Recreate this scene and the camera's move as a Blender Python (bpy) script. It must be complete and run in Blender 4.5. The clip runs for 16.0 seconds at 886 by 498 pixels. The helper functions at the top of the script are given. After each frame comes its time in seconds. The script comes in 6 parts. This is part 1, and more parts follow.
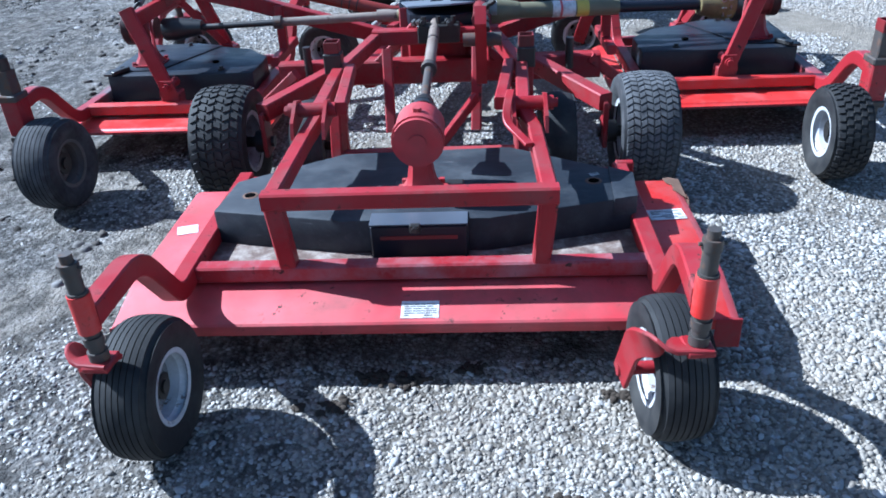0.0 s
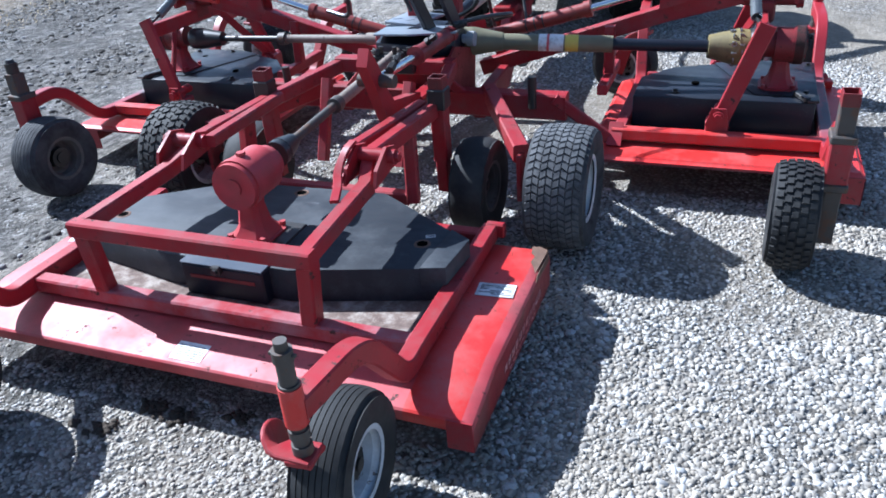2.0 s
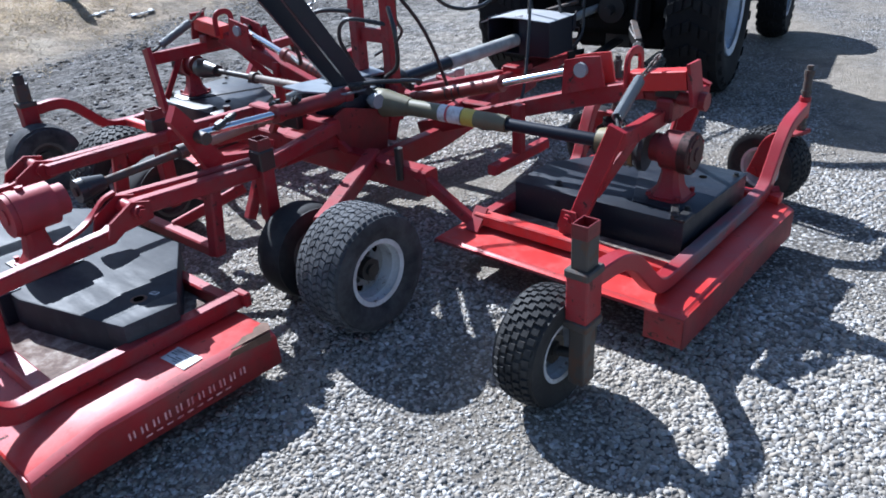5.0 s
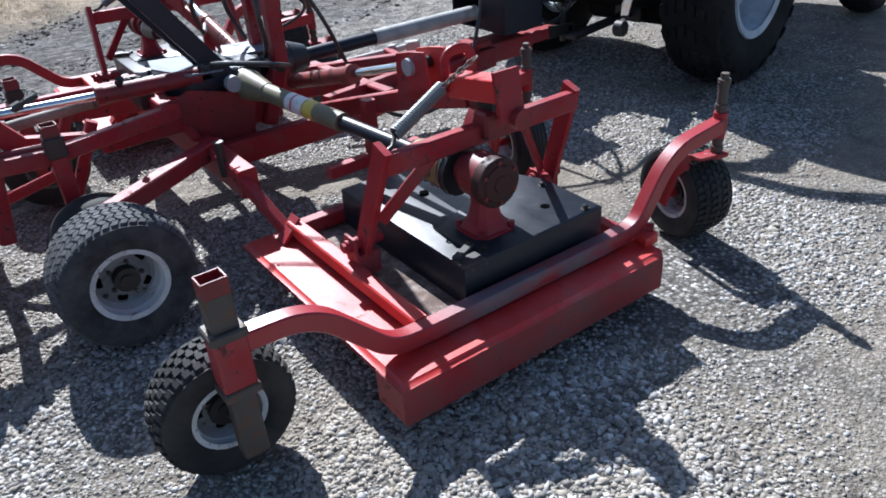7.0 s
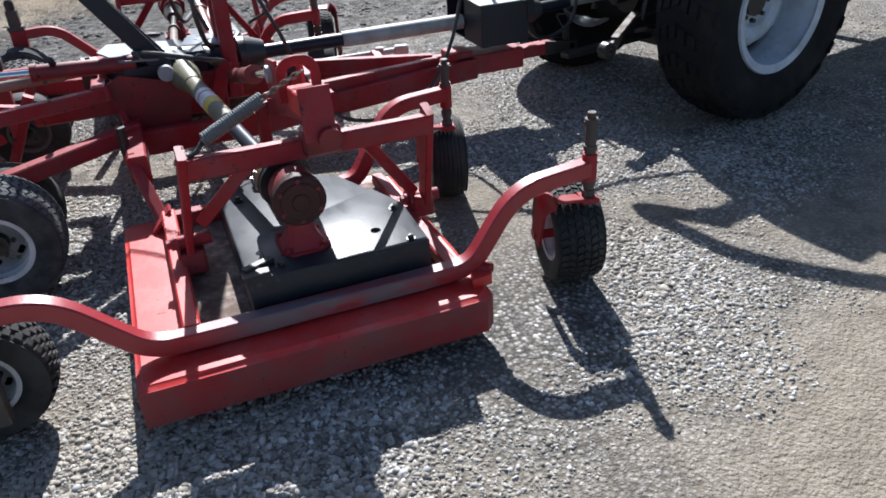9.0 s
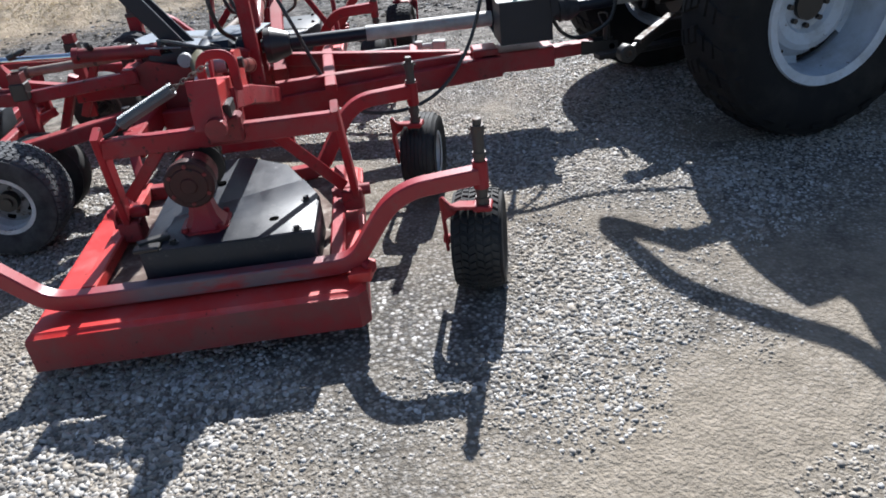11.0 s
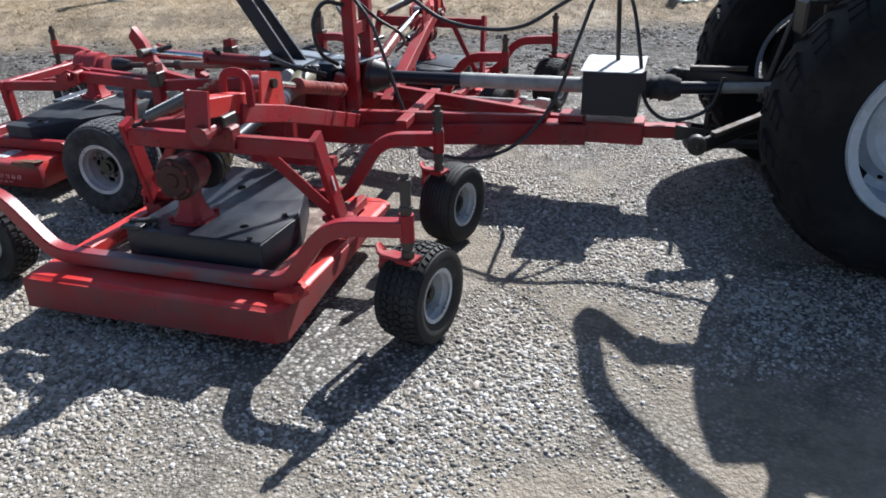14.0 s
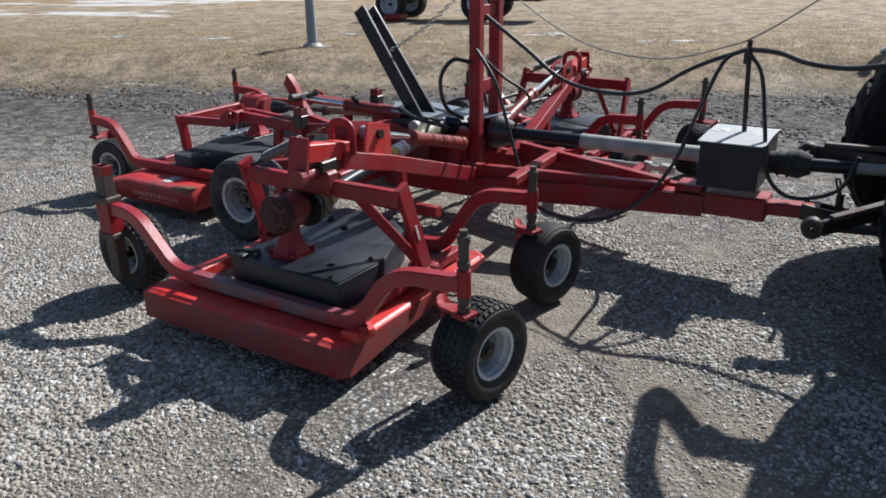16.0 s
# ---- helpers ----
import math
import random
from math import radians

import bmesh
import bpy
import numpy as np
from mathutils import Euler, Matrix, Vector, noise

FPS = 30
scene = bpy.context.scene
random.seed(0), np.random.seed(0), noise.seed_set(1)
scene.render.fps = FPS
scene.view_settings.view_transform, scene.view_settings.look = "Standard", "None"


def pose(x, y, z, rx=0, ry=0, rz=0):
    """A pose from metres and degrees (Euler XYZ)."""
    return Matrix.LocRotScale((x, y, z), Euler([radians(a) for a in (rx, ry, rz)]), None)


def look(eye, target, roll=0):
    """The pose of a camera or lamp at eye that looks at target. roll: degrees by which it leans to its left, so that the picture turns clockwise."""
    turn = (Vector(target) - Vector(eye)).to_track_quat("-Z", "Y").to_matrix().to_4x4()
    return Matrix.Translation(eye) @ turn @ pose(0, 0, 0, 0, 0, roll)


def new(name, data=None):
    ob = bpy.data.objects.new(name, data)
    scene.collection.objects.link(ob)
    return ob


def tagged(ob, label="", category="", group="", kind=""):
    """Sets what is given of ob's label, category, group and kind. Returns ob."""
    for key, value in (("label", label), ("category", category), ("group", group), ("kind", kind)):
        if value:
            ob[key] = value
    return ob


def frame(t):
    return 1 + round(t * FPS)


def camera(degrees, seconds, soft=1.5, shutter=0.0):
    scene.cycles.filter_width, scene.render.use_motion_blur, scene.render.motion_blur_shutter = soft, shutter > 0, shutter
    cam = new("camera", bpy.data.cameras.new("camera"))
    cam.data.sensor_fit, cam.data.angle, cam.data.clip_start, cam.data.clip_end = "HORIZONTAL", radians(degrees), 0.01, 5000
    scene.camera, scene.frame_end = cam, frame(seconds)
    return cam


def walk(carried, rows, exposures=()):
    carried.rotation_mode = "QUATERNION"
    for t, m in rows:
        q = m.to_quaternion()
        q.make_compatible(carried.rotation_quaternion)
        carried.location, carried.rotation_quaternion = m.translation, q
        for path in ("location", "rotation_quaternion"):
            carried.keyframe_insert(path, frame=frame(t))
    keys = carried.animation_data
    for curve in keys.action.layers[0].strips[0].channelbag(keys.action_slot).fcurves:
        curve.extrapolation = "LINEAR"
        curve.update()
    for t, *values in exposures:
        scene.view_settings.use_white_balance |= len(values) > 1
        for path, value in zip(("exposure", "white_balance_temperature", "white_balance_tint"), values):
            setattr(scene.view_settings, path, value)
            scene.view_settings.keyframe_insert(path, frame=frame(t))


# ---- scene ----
cam = camera(60.6, 16.0, 1.8)
PATH = [
    (0, (0.234, -2.028, 1.493), (0.113, -0.296, 0.499), -3.2),
    (0.5, (0.571, -2.015, 1.518), (0.285, -0.303, 0.524), -4.1),
    (1, (0.846, -1.84, 1.508), (0.541, -0.151, 0.481), -2.6),
    (1.5, (1.146, -1.705, 1.537), (0.694, -0.046, 0.514), -4.3),
    (2, (1.507, -1.598, 1.586), (0.839, 0.005, 0.595), -4.7),
    (2.5, (1.736, -1.421, 1.573), (0.939, 0.163, 0.649), -4.8),
    (3, (1.976, -1.334, 1.634), (0.992, 0.178, 0.772), -3.8),
    (3.5, (2.315, -1.353, 1.659), (1.185, 0.083, 0.847), -2.2),
    (4, (2.453, -1.213, 1.618), (1.311, 0.217, 0.812), -2.9),
    (4.5, (2.608, -0.904, 1.661), (1.496, 0.489, 0.754), -3.6),
    (5, (2.922, -0.593, 1.651), (1.73, 0.732, 0.742), -3.5),
    (5.2, (3.033, -0.472, 1.665), (1.847, 0.836, 0.726), -3.0),
    (7.5, (3.623, 1.103, 1.619), (2.121, 1.96, 0.615), -5.4),
    (8, (3.783, 1.367, 1.611), (2.238, 2.143, 0.607), -6.0),
    (8.5, (3.978, 1.619, 1.618), (2.406, 2.338, 0.612), -5.1),
    (9, (3.988, 1.851, 1.609), (2.364, 2.459, 0.613), -3.4),
    (9.5, (4.108, 2.126, 1.599), (2.455, 2.629, 0.592), -6.5),
    (12, (4.277, 3.313, 1.568), (2.513, 3.143, 0.64), -2.6),
    (12.5, (4.248, 3.488, 1.596), (2.477, 3.207, 0.71), -2.0),
    (13, (4.293, 3.749, 1.575), (2.532, 3.345, 0.718), -1.9),
    (13.5, (4.298, 3.931, 1.568), (2.552, 3.455, 0.717), -3.3),
    (14, (4.14, 4.042, 1.551), (2.415, 3.494, 0.7), -1.4),
    (14.5, (4.042, 4.15, 1.579), (2.324, 3.52, 0.771), -2.1),
    (15, (4.007, 4.317, 1.586), (2.316, 3.574, 0.821), 0.0),
    (15.5, (3.999, 4.441, 1.586), (2.378, 3.556, 0.819), -1.6),
    (16, (4.0, 4.436, 1.594), (2.422, 3.446, 0.866), -1.0),
]
EXPOSURES = [(0.0, 1.33, 4850, 5), (1.5, 1.36, 4920, 6), (2.5, 1.46, 5450, 9), (3.0, 1.42, 5450, 9), (3.5, 1.21, 5400, 9), (5.0, 1.24, 5350, 9), (8.5, 1.06, 5900, 9), (12.0, 1.15, 6000, 9), (13.0, 1.10, 6000, 9), (15.0, 1.08, 6000, 8), (15.5, 0.98, 6050, 8), (16.0, 0.64, 6100, 9)]
walk(cam, [(t, look(eye, target, roll)) for t, eye, target, roll in PATH], EXPOSURES)

# ---- world, sun ----
world = bpy.data.worlds.new("sky")
scene.world = world
world.use_nodes = True
SUN_TO = Vector((-0.762, 0.18, 0.697)).normalized()
sky = world.node_tree.nodes.new("ShaderNodeTexSky")
sky.sky_type, sky.sun_disc = "NISHITA", False
sky.sun_elevation = math.asin(SUN_TO.z)
sky.sun_rotation = math.atan2(SUN_TO.x, SUN_TO.y)
sky.air_density, sky.dust_density = 1.0, 1.0
background = world.node_tree.nodes["Background"]
background.inputs["Strength"].default_value = 0.060
world.node_tree.links.new(sky.outputs[0], background.inputs[0])
sun_data = bpy.data.lights.new("sun", "SUN")
sun_data.energy, sun_data.angle, sun_data.color = 5.0, radians(0.5), (1.0, 0.96, 0.91)
sun = new("sun", sun_data)
sun.matrix_world = look(SUN_TO * 30, (0, 0, 0))

# ---- materials ----


class Mat:
    """A small builder of node materials."""

    def __init__(self, name, rough=0.5, metal=0.0, spec=0.5):
        self.m = bpy.data.materials.new(name)
        self.m.use_nodes = True
        self.t = self.m.node_tree
        self.b = self.t.nodes["Principled BSDF"]
        self.b.inputs["Roughness"].default_value = rough
        self.b.inputs["Metallic"].default_value = metal
        self.b.inputs["Specular IOR Level"].default_value = spec
        self.co = self.t.nodes.new("ShaderNodeTexCoord").outputs["Object"]

    def link(self, a, b):
        self.t.links.new(a, b)

    def put(self, socket, v):
        if isinstance(v, bpy.types.NodeSocket):
            self.link(v, socket)
        elif isinstance(v, (tuple, list)):
            socket.default_value = (*v, 1.0) if len(v) == 3 and len(socket.default_value) == 4 else v
        else:
            socket.default_value = v

    def noise(self, scale, detail=4.0, rough=0.55, co=None, dist=0.0):
        n = self.t.nodes.new("ShaderNodeTexNoise")
        n.inputs["Scale"].default_value, n.inputs["Detail"].default_value = scale, detail
        n.inputs["Roughness"].default_value, n.inputs["Distortion"].default_value = rough, dist
        self.link(co or self.co, n.inputs["Vector"])
        return n.outputs["Fac"]

    def voronoi(self, scale, feature="F1", co=None, rand=1.0):
        n = self.t.nodes.new("ShaderNodeTexVoronoi")
        n.feature = feature
        n.inputs["Scale"].default_value, n.inputs["Randomness"].default_value = scale, rand
        self.link(co or self.co, n.inputs["Vector"])
        return n

    def stretch(self, v):
        n = self.t.nodes.new("ShaderNodeMapping")
        n.inputs["Scale"].default_value = v
        self.link(self.co, n.inputs["Vector"])
        return n.outputs[0]

    def ramp(self, fac, stops):
        n = self.t.nodes.new("ShaderNodeValToRGB")
        e = n.color_ramp.elements
        while len(e) < len(stops):
            e.new(0.5)
        for k, (p, c) in zip(e, stops):
            k.position = p
            k.color = (*c, 1) if isinstance(c, tuple) else (c, c, c, 1)
        self.link(fac, n.inputs[0])
        return n.outputs[0]

    def mix(self, fac, a, b, mode="MIX"):
        n = self.t.nodes.new("ShaderNodeMix")
        n.data_type, n.blend_type = "RGBA", mode
        self.put(n.inputs[0], fac), self.put(n.inputs[6], a), self.put(n.inputs[7], b)
        return n.outputs[2]

    def math(self, op, a, b=0.0):
        n = self.t.nodes.new("ShaderNodeMath")
        n.operation = op
        self.put(n.inputs[0], a), self.put(n.inputs[1], b)
        return n.outputs[0]

    def bump(self, h, strength=0.3, dist=0.01, normal=None):
        n = self.t.nodes.new("ShaderNodeBump")
        n.inputs["Strength"].default_value, n.inputs["Distance"].default_value = strength, dist
        self.link(h, n.inputs["Height"])
        if normal:
            self.link(normal, n.inputs["Normal"])
        self.link(n.outputs[0], self.b.inputs["Normal"])
        return n.outputs[0]

    def color(self, c):
        self.put(self.b.inputs["Base Color"], c)
        return self

    def rough(self, r):
        self.put(self.b.inputs["Roughness"], r)
        return self

    def island(self):
        return self.t.nodes.new("ShaderNodeNewGeometry").outputs["Random Per Island"]

    def rand(self):
        return self.t.nodes.new("ShaderNodeObjectInfo").outputs["Random"]


def painted(name, base, faded, dirt, chip, rough=0.4, wear=0.62, dirty=0.62, dull=0.3, spec=0.38):
    """Old enamel: faded patches, dusty film, chips and scratches."""
    k = Mat(name, rough, 0.0, spec)
    c = k.mix(k.ramp(k.noise(3.5, 3), [(0.35, 0.0), (0.7, 1.0)]), base, faded)
    film = k.ramp(k.noise(5.5, 8, 0.70), [(dirty - 0.12, 0.0), (dirty + 0.2, 0.75)])
    c = k.mix(film, c, dirt)
    streak = k.noise(60, 3, 0.6, k.stretch((1.0, 0.25, 1.0)))
    spots = k.math("MULTIPLY", k.ramp(k.noise(28, 5, 0.7), [(wear, 0.0), (wear + 0.03, 1.0)]), k.ramp(k.noise(4, 2), [(0.45, 0.0), (0.6, 1.0)]))
    c = k.mix(spots, c, chip)
    c = k.mix(k.ramp(streak, [(0.62, 0.0), (0.8, 0.3)]), c, dirt)
    k.color(c)
    r = k.mix(film, (rough,) * 3, (min(0.8, rough + dull),) * 3)
    k.rough(k.mix(spots, r, (0.85,) * 3))
    k.bump(k.math("ADD", k.math("MULTIPLY", k.noise(55, 4), 0.5), k.math("MULTIPLY", spots, -0.6)), 0.18, 0.004)
    return k.m


RED = painted("red_paint", (0.235, 0.010, 0.015), (0.300, 0.025, 0.033), (0.16, 0.078, 0.074), (0.05, 0.03, 0.025), 0.44, 0.60, 0.57, 0.3, 0.26)
# Brighter red; on deck tops it carries the sunlit look in the colour.
RED_BRIGHT = painted("bright_red_paint", (0.46, 0.018, 0.015), (0.50, 0.036, 0.032), (0.36, 0.13, 0.12), (0.07, 0.03, 0.02), 0.42, 0.64, 0.58)
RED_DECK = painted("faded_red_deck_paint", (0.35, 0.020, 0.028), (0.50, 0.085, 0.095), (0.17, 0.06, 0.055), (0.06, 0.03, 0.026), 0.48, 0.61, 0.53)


def black_sheet(name, lo, hi, dust, rough, cover):
    """Black sheet steel: enamel with dents, dusty film, scratches and greasy wipes."""
    k = Mat(name, 0.3, 0.0, 0.34)
    film = k.ramp(k.noise(4.5, 8, 0.72), [(cover, 0.0), (cover + 0.26, 0.8)])
    grit = k.ramp(k.noise(70, 4, 0.7), [(0.58, 0.0), (0.72, 0.7)])
    wipe = k.noise(9, 5, 0.6, k.stretch((0.5, 2.2, 1.0)))
    c = k.mix(film, k.mix(k.noise(3), lo, hi), dust)
    c = k.mix(k.math("MULTIPLY", film, grit), c, (0.11, 0.10, 0.095))
    scratch = k.ramp(k.noise(34, 4, 0.6, k.stretch((0.12, 1.0, 1.0))), [(0.66, 0.0), (0.70, 0.8)])
    k.color(k.mix(k.math("MULTIPLY", scratch, k.ramp(k.noise(5, 3), [(0.5, 0.0), (0.6, 1.0)])), c, (0.11, 0.11, 0.12)))
    k.rough(k.mix(film, k.ramp(wipe, [(0.35, rough), (0.65, rough + 0.14)]), (rough + 0.22,) * 3))
    dent = k.bump(k.noise(4.0, 2, 0.4), 0.35, 0.02)
    k.bump(k.noise(60, 4), 0.10, 0.002, dent)
    return k.m


BLACK = black_sheet("black_paint", (0.008, 0.010, 0.015), (0.013, 0.016, 0.023), (0.013, 0.016, 0.024), 0.29, 0.34)
BLACK_DUSTY = black_sheet("dusty_black_paint", (0.012, 0.015, 0.021), (0.022, 0.026, 0.033), (0.066, 0.072, 0.080), 0.56, 0.44)
BLACK_PLAIN = painted("satin_black_paint", (0.008, 0.010, 0.017), (0.012, 0.015, 0.024), (0.032, 0.032, 0.034), (0.05, 0.035, 0.028), 0.40, 0.72, 0.74, 0.15, 0.32)
PLATE_GREY = painted("dull_grey_sheet", (0.13, 0.15, 0.18), (0.19, 0.21, 0.24), (0.11, 0.105, 0.10), (0.05, 0.04, 0.035), 0.38, 0.7, 0.66)
PIN_GREY = painted("dull_grey_pin", (0.27, 0.28, 0.295), (0.34, 0.35, 0.36), (0.16, 0.14, 0.12), (0.08, 0.06, 0.05), 0.5, 0.66, 0.62)
RED_RUBBED = painted("rubbed_red_paint", (0.235, 0.010, 0.015), (0.300, 0.025, 0.033), (0.27, 0.20, 0.215), (0.05, 0.025, 0.02), 0.42, 0.62, 0.55)
DARK_PLATE = painted("dull_bluish_sheet", (0.055, 0.066, 0.085), (0.09, 0.10, 0.125), (0.10, 0.095, 0.09), (0.03, 0.025, 0.02), 0.38, 0.66, 0.64)
RUSTY_GREY = painted("rusty_grey_tube", (0.17, 0.135, 0.11), (0.22, 0.18, 0.15), (0.10, 0.06, 0.045), (0.05, 0.03, 0.02), 0.65, 0.58, 0.55)
WHITE_RIM = painted("white_rim_paint", (0.52, 0.53, 0.55), (0.61, 0.62, 0.64), (0.22, 0.20, 0.18), (0.12, 0.07, 0.05), 0.45, 0.58, 0.52)
# Grime plus the shade of the dished centre, both in the grey.
RIM_DISC = painted("grimy_shaded_rim_disc", (0.24, 0.24, 0.245), (0.32, 0.32, 0.325), (0.11, 0.10, 0.09), (0.06, 0.045, 0.035), 0.55, 0.58, 0.48)
BLUE_RIM = painted("pale_blue_rim_paint", (0.40, 0.45, 0.52), (0.50, 0.54, 0.60), (0.20, 0.19, 0.18), (0.12, 0.09, 0.07), 0.42, 0.64, 0.56)
OLIVE = painted("olive_plastic", (0.13, 0.118, 0.07), (0.18, 0.165, 0.105), (0.12, 0.10, 0.07), (0.06, 0.05, 0.04), 0.5, 0.7, 0.6)
CYL_BROWN = painted("brownish_red_cylinder_paint", (0.17, 0.020, 0.016), (0.22, 0.034, 0.026), (0.14, 0.07, 0.05), (0.05, 0.03, 0.02), 0.4)


k = Mat("red_paint_worn_to_steel", 0.4)
sep = k.t.nodes.new("ShaderNodeSeparateXYZ")
k.link(k.co, sep.inputs[0])
mid = k.ramp(k.math("ADD", k.math("MULTIPLY", k.math("ABSOLUTE", k.math("SUBTRACT", sep.outputs[1], 0.06)), 1.0), 0.0), [(0.26, 1.0), (0.48, 0.0)])
worn = k.math("MULTIPLY", mid, k.ramp(k.noise(6, 5, 0.65, k.stretch((2.0, 0.6, 2.0))), [(0.36, 0.0), (0.52, 1.0)]))
c = k.mix(k.noise(3.5, 3), (0.235, 0.010, 0.015), (0.300, 0.025, 0.033))
c = k.mix(k.math("MULTIPLY", worn, 0.85), c, k.mix(k.noise(20, 5), (0.085, 0.088, 0.10), (0.14, 0.13, 0.14)))
k.color(k.mix(k.ramp(k.noise(25, 5, 0.7), [(0.55, 0.0), (0.75, 0.5)]), c, (0.16, 0.07, 0.06))).rough(k.mix(worn, (0.38,) * 3, (0.6,) * 3))
k.bump(k.noise(60, 4), 0.2, 0.003)
RED_WORN = k.m
DUSTY_RIM = painted("dusty_dark_rim_paint", (0.06, 0.058, 0.055), (0.09, 0.085, 0.08), (0.15, 0.135, 0.12), (0.05, 0.03, 0.02), 0.7, 0.6, 0.5)


# Scuffed skirt red, with the shade of the upright faces in its base.
RED_SKIRT = painted("scuffed_shaded_skirt_paint", (0.210, 0.008, 0.013), (0.275, 0.024, 0.030), (0.115, 0.070, 0.062), (0.040, 0.03, 0.025), 0.42, 0.62, 0.48, 0.3, 0.26)
RED_OILY = painted("oily_dark_red_paint", (0.16, 0.011, 0.014), (0.24, 0.018, 0.024), (0.05, 0.03, 0.025), (0.03, 0.02, 0.018), 0.42, 0.60, 0.50)


GEAR_OILY = painted("oil_blackened_red_casting", (0.040, 0.012, 0.011), (0.082, 0.020, 0.019), (0.022, 0.017, 0.015), (0.02, 0.015, 0.013), 0.48, 0.56, 0.46, 0.2, 0.25)
OLIVE_DIRTY = painted("grimy_olive_plastic", (0.16, 0.125, 0.045), (0.23, 0.185, 0.075), (0.05, 0.04, 0.03), (0.03, 0.025, 0.02), 0.5, 0.62, 0.50)


def metal(name, base, rough, metallic=1.0, rust=0.62):
    k = Mat(name, rough, metallic)
    spot = k.ramp(k.noise(22, 5, 0.65), [(rust, 0.0), (rust + 0.12, 1.0)])
    k.color(k.mix(spot, k.mix(k.noise(7), base, tuple(v * 0.7 for v in base)), (0.10, 0.055, 0.035)))
    k.put(k.b.inputs["Metallic"], k.mix(spot, (metallic,) * 3, (0.1,) * 3))
    k.rough(k.mix(spot, (rough,) * 3, (0.85,) * 3))
    k.bump(k.noise(90, 3), 0.15, 0.002)
    return k.m


CHROME = metal("chrome", (0.78, 0.79, 0.80), 0.10, 1.0, 0.78)
STEEL = metal("worn_steel", (0.080, 0.070, 0.063), 0.60, 0.35, 0.50)
DARK_STEEL = metal("dark_greasy_steel", (0.055, 0.052, 0.05), 0.45, 0.6, 0.66)
GALV = metal("grey_spring_steel", (0.30, 0.31, 0.32), 0.4, 0.8, 0.72)
SPRING = metal("dark_grey_spring_steel", (0.21, 0.22, 0.225), 0.5, 0.6, 0.68)
RUST = metal("rusty_steel", (0.16, 0.09, 0.06), 0.8, 0.2, 0.45)

k = Mat("rubber", 0.75, 0.0, 0.35)
dusty = k.ramp(k.noise(7, 6, 0.65), [(0.42, 0.0), (0.72, 0.75)])
k.color(k.mix(dusty, (0.013, 0.013, 0.014), (0.055, 0.052, 0.048))).bump(k.noise(120, 3), 0.2, 0.002)
RUBBER = k.m
k = Mat("dusty_rubber", 0.85, 0.0, 0.3)
dusty = k.ramp(k.noise(9, 6, 0.65), [(0.35, 0.0), (0.65, 0.9)])
k.color(k.mix(dusty, (0.018, 0.019, 0.022), (0.074, 0.074, 0.077))).bump(k.noise(110, 3), 0.25, 0.002)
RUBBER_DUSTY = k.m
k = Mat("scuffed_tread_rubber", 0.9, 0.0, 0.25)
k.color(k.mix(k.ramp(k.noise(14, 6, 0.7), [(0.35, 0.0), (0.65, 1.0)]), (0.045, 0.046, 0.050), (0.125, 0.126, 0.130))).bump(k.noise(110, 3), 0.25, 0.002)
RUBBER_TREAD = k.m
k = Mat("tractor_rubber", 0.85, 0.0, 0.2)
dusty = k.ramp(k.noise(4, 6, 0.65), [(0.45, 0.0), (0.75, 0.7)])
k.color(k.mix(dusty, (0.009, 0.009, 0.010), (0.034, 0.031, 0.027))).bump(k.noise(60, 3), 0.2, 0.003)
RUBBER_TRACTOR = k.m
# Near-black, rough, low-specular material for the tractor's inner parts.
k = Mat("near_black_casting", 0.75, 0.0, 0.14)
k.color(k.mix(k.noise(7, 6, 0.7), (0.005, 0.005, 0.006), (0.016, 0.014, 0.012))).bump(k.noise(30, 5, 0.7), 0.4, 0.006)
NEAR_BLACK = k.m
k = Mat("hose_rubber", 0.38, 0.0, 0.5)
k.color(k.mix(k.noise(15), (0.010, 0.010, 0.011), (0.03, 0.03, 0.03))).bump(k.noise(150, 2), 0.1, 0.001)
HOSE = k.m
# Flat black for solid discs that paint the darkness inside holes.
k = Mat("hole_shade_black", 1.0, 0.0, 0.0)
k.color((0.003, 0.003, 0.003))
HOLE_SHADE = k.m
k = Mat("grime", 0.9)
k.color(k.ramp(k.noise(14, 6, 0.7), [(0.3, (0.06, 0.036, 0.028)), (0.5, (0.15, 0.105, 0.085)), (0.62, (0.28, 0.235, 0.20)), (0.75, (0.40, 0.36, 0.32))]))
k.bump(k.noise(60, 5, 0.7), 0.7, 0.008)
GRIME = k.m
k = Mat("label_film", 0.45)
k.color(k.mix(k.ramp(k.noise(18, 5, 0.7), [(0.5, 0.0), (0.65, 1.0)]), (0.62, 0.62, 0.62), (0.34, 0.30, 0.29)))
LABEL = k.m
k = Mat("label_ink", 0.6)
k.color(k.mix(k.noise(60), (0.08, 0.08, 0.08), (0.30, 0.30, 0.30)))
INK = k.m
k = Mat("faded_white_lettering", 0.55)
k.color(k.mix(k.ramp(k.noise(45, 5, 0.7), [(0.42, 0.0), (0.6, 1.0)]), (0.55, 0.30, 0.31), (0.40, 0.10, 0.11)))
LETTER = k.m
k = Mat("red_ink", 0.6)
k.color((0.45, 0.06, 0.07))
RED_INK = k.m
k = Mat("yellow_label", 0.5)
k.color(k.mix(k.noise(30), (0.60, 0.45, 0.05), (0.40, 0.31, 0.07)))
YELLOW_LABEL = k.m
k = Mat("grey_plastic_tube", 0.5)
k.color(k.mix(k.ramp(k.noise(12, 5), [(0.4, 0.0), (0.7, 1.0)]), (0.36, 0.36, 0.34), (0.23, 0.22, 0.20)))
